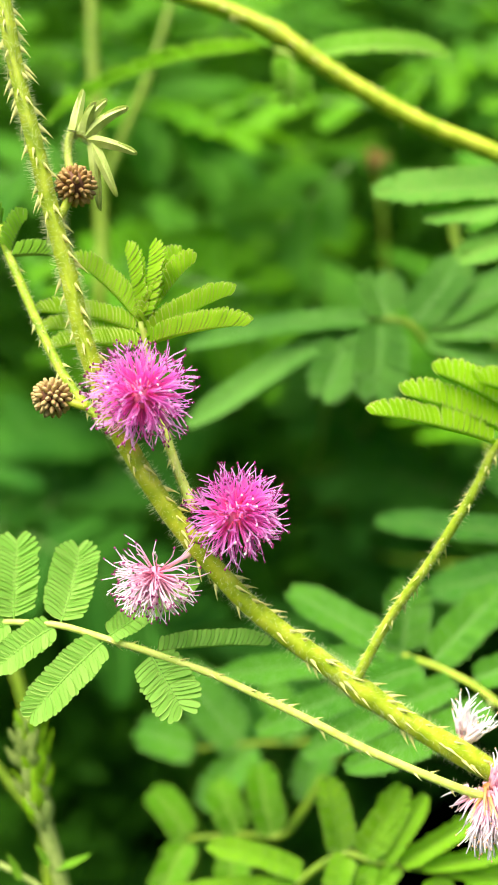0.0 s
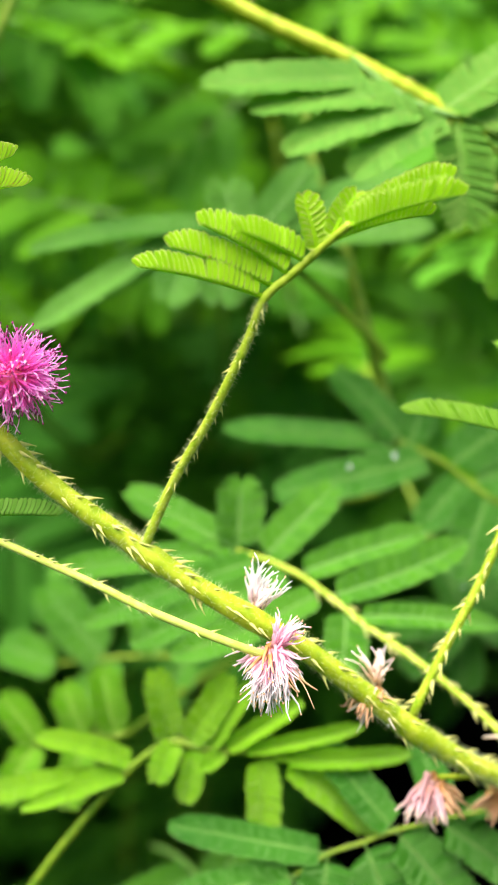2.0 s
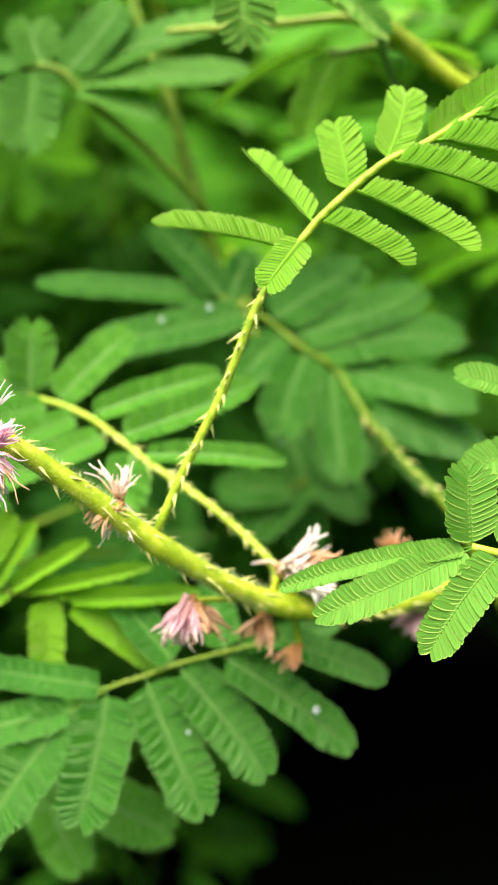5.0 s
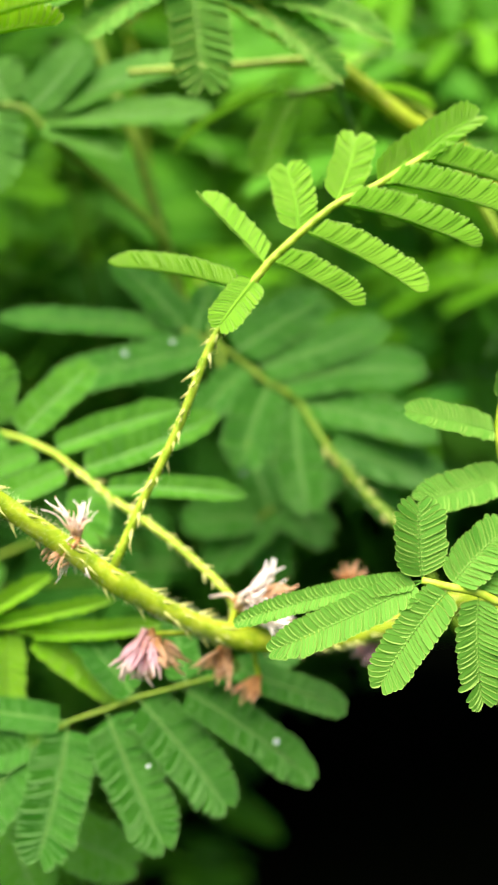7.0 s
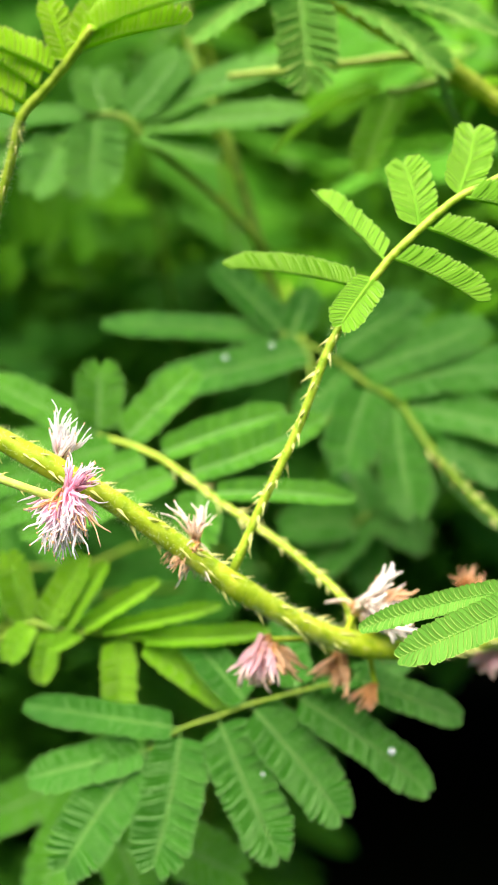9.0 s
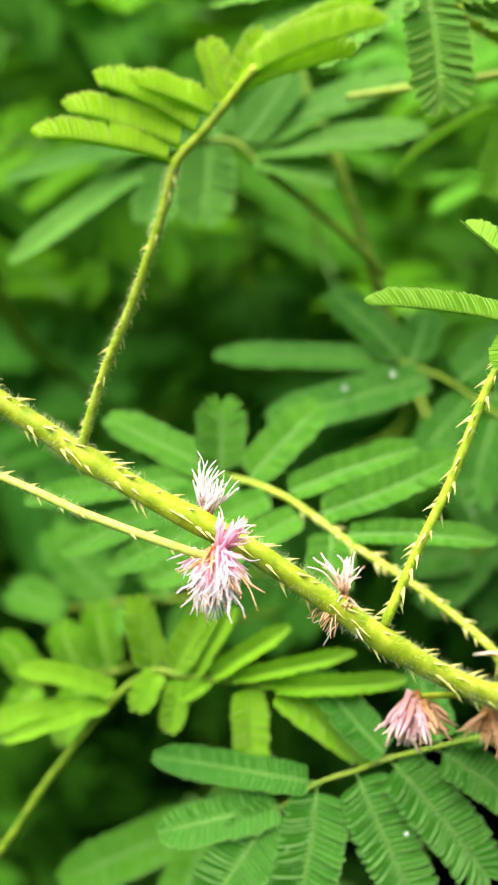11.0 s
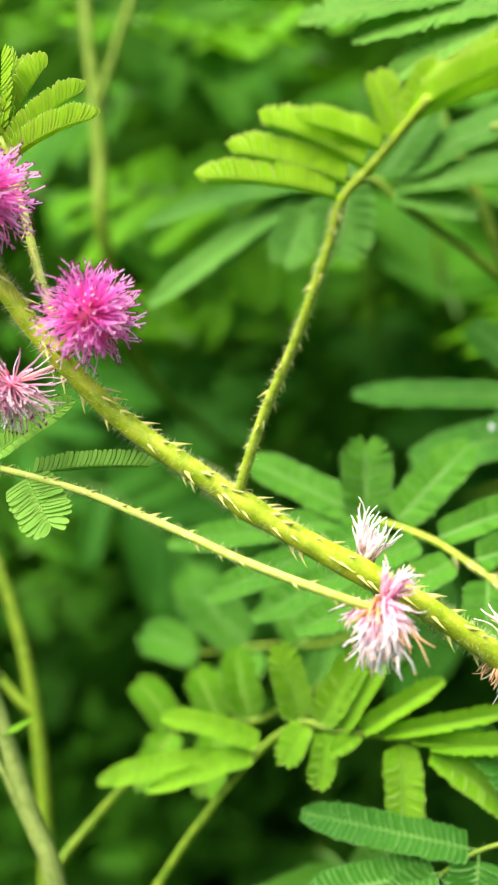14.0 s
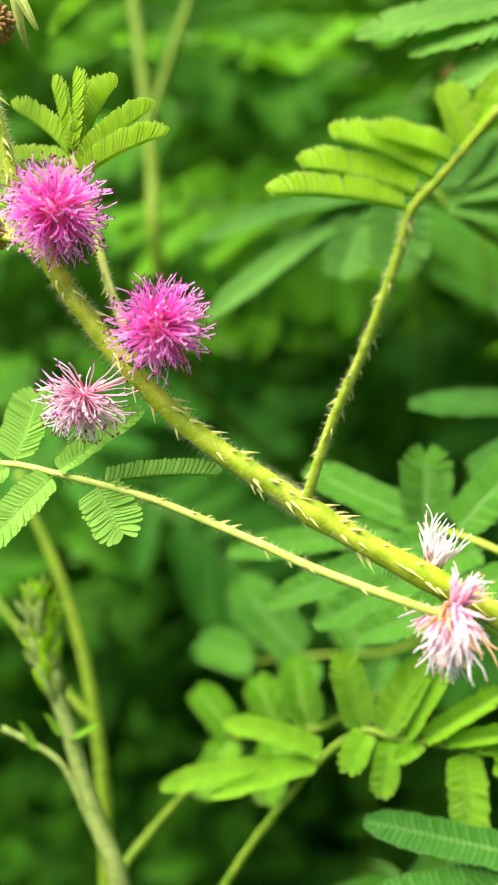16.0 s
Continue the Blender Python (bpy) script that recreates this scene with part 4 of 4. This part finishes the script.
compound_leaf("light green round-tipped leaf far behind the branch", [(44, 130, -40), (22, 100, -33), (8, 90, -37), (-8, 88, -38), (-22, 88, -40)], 0.0006, 0.0005,
              [(2.0, 4, 88, -50, 4.5, 10), (2.4, -6, 92, -25, 4.5, 10), (3.0, -20, 86, -52, 4.5, 10), (3.2, -27, 90, -22, 6.0, 6), (4.0, -36, 88, -36, 5.0, 10)],
              MID, RIM_DEEP, RIB_DEEP, FRONT, 0, 0.03, 0.0011, STEM_GREEN, G, 68)
compound_leaf("bright green leaf with a long arching pinna beside the slanting stem", [(-2, 36, 100.5), (-9, 44, 106), (-14, 48, 109)], 0.0009, 0.0007,
              [(2.0, -58, 50, 93, 5.2, 25, UPFACE), (1.0, 20, 48, 110.5, 3.6, 20), (1.4, -10.5, 44, 97, 4.2, 8), (1.8, -38, 60, 128, 4.0, 15)],
              FRESH, RIM, RIB, FRONT, 0, 0.08, 0.0010, STEM_GREEN, G, 69)

compound_leaf("light green leaf reaching in beside the branch's end", [(150, 38, -68), (122, 14, -30), (104.5, 0, -11.5), (97.5, -3, -8.4), (93.9, -4, -6.4), (92.4, -4, -1.0), (93, -4, 5)], 0.0008, 0.0005,
              [(3.8, 80.2, -6, -11.1, 3.0, 10), (5.0, 78.4, -5, 1.4, 2.6, 14), (5.6, 96, -6, 20, 3.0, 14), (4.2, 106, -8, -18, 3.0, 10)],
              SAGE_LIGHT, RIM, SAGE_LIGHT, FRONT, 220, 0.03, 0.00068, STEM_YOUNG, G, 39, slant=26, rib_r=0.0001)
compound_leaf("broad green blurred leaf low under the spread leaf", [(2, 150, -112), (9, 80, -82), (16.6, 40, -71)], 0.0006, 0.0005,
              [(2.0, 43.5, 36, -84.8, 5.6, 8), (1.7, 27, 38, -93, 5.4, 8), (1.6, 6, 40, -92, 5.2, 8), (1.4, -14, 46, -82, 5.0, 8), (1.7, 24, 46, -60, 4.6, 10)],
              MID, RIM_DEEP, RIB_DEEP, FRONT, 0, 0.03, 0.001, RIB_DEEP, G, 70)
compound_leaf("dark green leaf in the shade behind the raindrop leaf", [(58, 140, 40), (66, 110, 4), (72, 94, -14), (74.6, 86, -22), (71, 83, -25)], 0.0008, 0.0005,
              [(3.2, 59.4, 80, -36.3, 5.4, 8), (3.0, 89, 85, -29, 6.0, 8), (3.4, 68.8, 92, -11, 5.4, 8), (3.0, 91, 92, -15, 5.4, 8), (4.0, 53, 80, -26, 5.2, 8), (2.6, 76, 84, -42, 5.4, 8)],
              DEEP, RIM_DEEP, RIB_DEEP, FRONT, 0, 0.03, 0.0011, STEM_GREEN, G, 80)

# ---- other stems ----
branch("thick yellow-green stem slanting behind the leaves", [(-80, 40, 124), (-29.6, 36, 111.7), (-14.3, 36, 106.4), (-2.6, 36, 99.4), (12.3, 36, 92), (27.3, 36, 86.8), (46, 36, 79), (64, 36, 70), (75.7, 36, 64.1), (88.7, 36, 56), (108, 42, 48), (150, 60, 10), (190, 80, -120), (200, 90, -800)],
       0.0014, 0.0017, STEM, 71, 60, 0.002, 0, 0.5, 9, knots=((2, 0.35, 0.12),))
branch("thin yellow side shoot", [(36.8, 45, 63.4), (47.4, 45, 65.1), (59.9, 42, 65.9), (69.2, 40, 66.7), (74.4, 37, 64.7)], 0.0006, 0.0009, STEM_PALE, 72)
branch("upright green stem deep behind the leaves", [(27, 72, 92), (29.3, 72, 79.5), (34, 72, 67.6), (38, 72, 59.2), (42.2, 72, 47.1), (46.6, 72, 34), (56, 84, 10), (62, 150, 0), (66, 400, -20), (66, 1000, -60), (66, 1250, -800)], 0.0010, 0.0016, STEM_GREEN, 73)
branch("slender yellow-green stem standing upright among far leaves", [(-66, 120, 165), (-63.5, 120, 137.8), (-61.4, 120, 121.4), (-57.9, 120, 88.9), (-56.6, 122, 64), (-54, 165, 30), (-50, 400, 0), (-45, 1000, -60), (-45, 1250, -800)], 0.0016, 0.0022, STEM_GREEN, 74)
branch("side stem forking from a slender upright stem", [(-42, 119, 158), (-47.2, 119, 135.7), (-53.1, 120, 119.1), (-58.6, 120, 102)], 0.0011, 0.0013, STEM_GREEN, 75)
branch("pale green upright weed stem beside the branch", [(-69, 60, 4), (-65.4, 60, -5.3), (-59.6, 60, -17.7), (-53.9, 60, -35), (-50, 60, -56.8), (-48.6, 60, -80.6), (-46, 62, -200), (-42, 70, -800)], 0.0009, 0.0018, STEM_GREEN, 76)
branch("short side shoot of a pale green weed stem", [(-92, 66, -8), (-76, 62, -22), (-65, 60, -33.4), (-58.8, 60, -40.5), (-52.6, 60, -46.9)], 0.0005, 0.0009, STEM_GREEN, 79)
branch("thin green stem carrying dried flower heads", [(34, 222, 139), (38, 228, 118), (46, 250, 70), (58, 480, 30), (60, 1000, -60), (60, 1250, -800)], 0.0008, 0.0015, STEM_GREEN, 86)
branch("thin green stem carrying a small dried flower head", [(8, 214, 115), (12, 220, 95), (20, 250, 50), (26, 480, 10), (28, 1000, -60), (28, 1250, -800)], 0.0007, 0.0014, STEM_GREEN, 87)
branch("thin green stalk rising behind the low leaves", [(-24, 40, -49.6), (-26.9, 40, -53), (-33.1, 40, -60.2), (-38.6, 38, -67.8), (-55, 34, -106)], 0.0008, 0.0010, STEM_GREEN, 77)
branch("low green stem running under the leaves", [(-90, 38, -112), (-45, 31, -106.5), (20, 40, -118), (90, 60, -200), (100, 70, -800)], 0.0016, 0.0022, STEM_GREEN, 78)


def flower_spike():
    """A weed's spike: a ribbed pale stem with blunt bracts crowded at its top, a side shoot and a small leaf."""
    path = Path3([(-48.2, 22.5, -15.6), (-47.8, 22.5, -18.6), (-47.2, 22.5, -22.1), (-46.2, 22.5, -26.1), (-44.8, 22.5, -30.8), (-42.3, 22.5, -37.6), (-39.5, 22.5, -46.0), (-36.7, 22.5, -53.4), (-33.9, 22.5, -59.8), (-28, 25, -92), (-12, 40, -400), (-12, 40, -800)])
    ob = thing("weed_spike", path.p[0].copy(), "pale grey-green weed spike with crowded bracts", "weed")
    child("stem", stalk_mesh("stem", path, 0.0008, 0.0016, BRACT, path.p[0], 16, 6, 0.16), ob)
    side = Path3([(-53.8, 22.5, -38.1), (-47.3, 22.1, -40.6), (-42.7, 21.9, -43.7), (-39.0, 21.9, -50.7), (-35.5, 22.1, -57.7), (-34.0, 22.5, -61.6)])
    child("side_shoot", stalk_mesh("side_shoot", side, 0.00042, 0.0005, BRACT, path.p[0], 10, 6, 0.12), ob)
    rng = random.Random(81)

    def blade(mat, wide, hollow):
        """A blunt, cupped bract along +z."""
        verts, faces = [], []
        for i, (f, g) in enumerate(((0.0, 0.4), (0.2, 0.8), (0.45, 1.0), (0.7, 0.72), (0.88, 0.38), (1.0, 0.06))):
            for e in (-1, -0.5, 0, 0.5, 1):
                verts.append((e * g * wide * (1 + rng.uniform(-0.2, 0.2)), hollow * (e * e - 0.6) * g + 0.22 * f * f + rng.uniform(-0.03, 0.03), f + rng.uniform(-0.06, 0.06) * g))
        for i in range(5):
            for j in range(4):
                faces.append((i * 5 + j, i * 5 + j + 1, i * 5 + j + 6, i * 5 + j + 5))
        return mesh_of("bract", verts, faces, mat)

    kinds = [blade(TENDER, 0.22, 0.16), blade(BRACT, 0.24, 0.2), blade(BRACT, 0.16, 0.24), blade(LIME, 0.15, 0.1)]

    def set_bract(name, unit, p, z, near, s):
        y = z.cross(near).normalized()
        x = y.cross(z).normalized()
        o = child(name, unit, ob)
        o.matrix_basis = Matrix(((y.x * s, x.x * s, z.x * s, p.x), (y.y * s, x.y * s, z.y * s, p.y), (y.z * s, x.z * s, z.z * s, p.z), (0, 0, 0, 1)))

    for i in range(110):
        u = 4.4 * (i + rng.random()) / 110
        d = -path.way(u)
        a, b = frame_of(d)
        w = i * 2.4 + rng.uniform(-0.4, 0.4)
        out = a * math.cos(w) + b * math.sin(w)
        z = (out * rng.uniform(0.2, 1.1) + d).normalized()
        full = 0.55 + 0.45 * min(1.0, u / 1.6)
        set_bract("bract", kinds[rng.choice((0, 0, 1, 2, 3))], path.at(u) + out * 0.0011 * full - path.p[0], z, d, rng.uniform(0.0026, 0.0058) * full)
    for base, tip, s in (((-42.0, 21.5, -39.0), (-37.0, 21.5, -37.2), 0.0062), ((-43.0, 21.5, -38.4), (-46.2, 20.0, -34.6), 0.0050), ((-47.3, 21.3, -40.8), (-50.4, 20.0, -36.2), 0.0056)):
        set_bract("small_leaf", kinds[3], mm(*base) - path.p[0], (mm(*tip) - mm(*base)).normalized(), Vector((0.1, -0.5, 0.85)), s)


flower_spike()

# ---- raindrops ----
for x, y, z, r in ((38.0, 52.4, 11.0, 0.7), (47.4, 53.6, 13.9, 0.7), (64.6, 18.4, -45.9, 0.85), (65.9, 17.4, -54.3, 0.8), (44.8, 15.6, -57.4, 0.45), (62.9, 52, -12.2, 0.5)):
    tagged(new("raindrop", bumpy_ball("raindrop", r * 0.00075, WATER, 10, 16, 0.0, (1, 0.7, 1))), "round raindrop on a green leaf, whitened for its glint", "water drop", "raindrops").location = mm(x, y, z)


# ---- further leaves of the thicket ----
def open_leaf(seed, mat, pairs, length, label, droop):
    """A whole open leaf along +x, facing +z, to be copied about."""
    rng = random.Random(seed)
    n = 6
    pts = [(length * i / n, 0.002 * math.sin(i), droop * (i / n) ** 2) for i in range(n + 1)]
    rows = []
    for k in range(pairs):
        u = n * (0.14 + 0.84 * k / (pairs - 1))
        x = length * u / n
        reach = length * rng.uniform(0.42, 0.52) * (0.8 + 0.4 * math.sin(math.pi * (k + 0.5) / pairs))
        for sg in (1, -1):
            w = radians(rng.uniform(48, 72) - 30 * k / pairs)
            rows.append((u, x + reach * math.cos(w), sg * reach * math.sin(w), droop * (u / n) ** 2 - reach * rng.uniform(0.05, 0.3), reach * rng.uniform(0.16, 0.2), rng.uniform(4, 18), (0, 0, 1)))
    return compound_leaf(label, pts, 0.0008, 0.0005, rows, mat, RIM_DEEP, RIB_DEEP, (0, 0, 1), 0, 0.03, 0.0013, RIB_DEEP, "leaves in the thicket", seed, raw=True)


protos = [open_leaf(91, MID, 5, 0.062, "mid-green feathery leaf in the thicket", -0.012), open_leaf(92, DEEP, 6, 0.070, "dark green feathery leaf in the thicket", -0.02),
          open_leaf(93, LIGHT, 5, 0.058, "light green feathery leaf in the thicket", -0.006), open_leaf(94, MID, 6, 0.075, "drooping green feathery leaf in the thicket", -0.03)]


def in_view_gap(p):
    """True in gaps fitted to the view from two camera places, and close behind the branch."""
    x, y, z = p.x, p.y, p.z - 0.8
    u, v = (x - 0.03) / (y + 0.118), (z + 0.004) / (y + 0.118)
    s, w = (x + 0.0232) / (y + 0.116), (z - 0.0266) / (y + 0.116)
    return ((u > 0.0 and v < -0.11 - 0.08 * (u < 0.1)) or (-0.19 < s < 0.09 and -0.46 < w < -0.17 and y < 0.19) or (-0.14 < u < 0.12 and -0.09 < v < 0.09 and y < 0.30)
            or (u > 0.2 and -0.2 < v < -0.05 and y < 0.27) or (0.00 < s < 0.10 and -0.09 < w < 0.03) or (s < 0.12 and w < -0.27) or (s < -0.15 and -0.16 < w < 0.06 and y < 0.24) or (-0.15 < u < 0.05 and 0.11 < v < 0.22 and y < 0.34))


rng = random.Random(97)
done = 0
used = set()
while done < 148:
    y = 0.12 + 0.30 * rng.random() ** 0.8
    d = y + 0.118
    x = rng.uniform(-0.03 - 0.48 * d, 0.03 + 0.56 * d)
    z = rng.uniform(-0.62 * d, 0.68 * d)
    u, v = (x - 0.03) / d, (z + 0.004) / d
    turn = rng.uniform(-40, 220)
    m = pose(x, y, 0.8 + z, rng.uniform(20, 75), rng.uniform(-25, 25), 0) @ pose(0, 0, 0, 0, 0, turn)
    if any(in_view_gap(m @ Vector((a, c, 0))) for a, c in ((0, 0), (0.035, 0), (0.065, 0), (0.04, 0.02), (0.04, -0.02))):
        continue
    # Light leaf colours high up and dark ones low stand in for top light.
    k = rng.choice((0, 0, 2, 2, 2, 3) if v > 0.12 else (0, 0, 0, 1, 1, 1, 1, 3, 3))
    if k not in used:
        protos[k].matrix_basis = m
        used.add(k)
    else:
        copy_thing(protos[k], m)
    done += 1
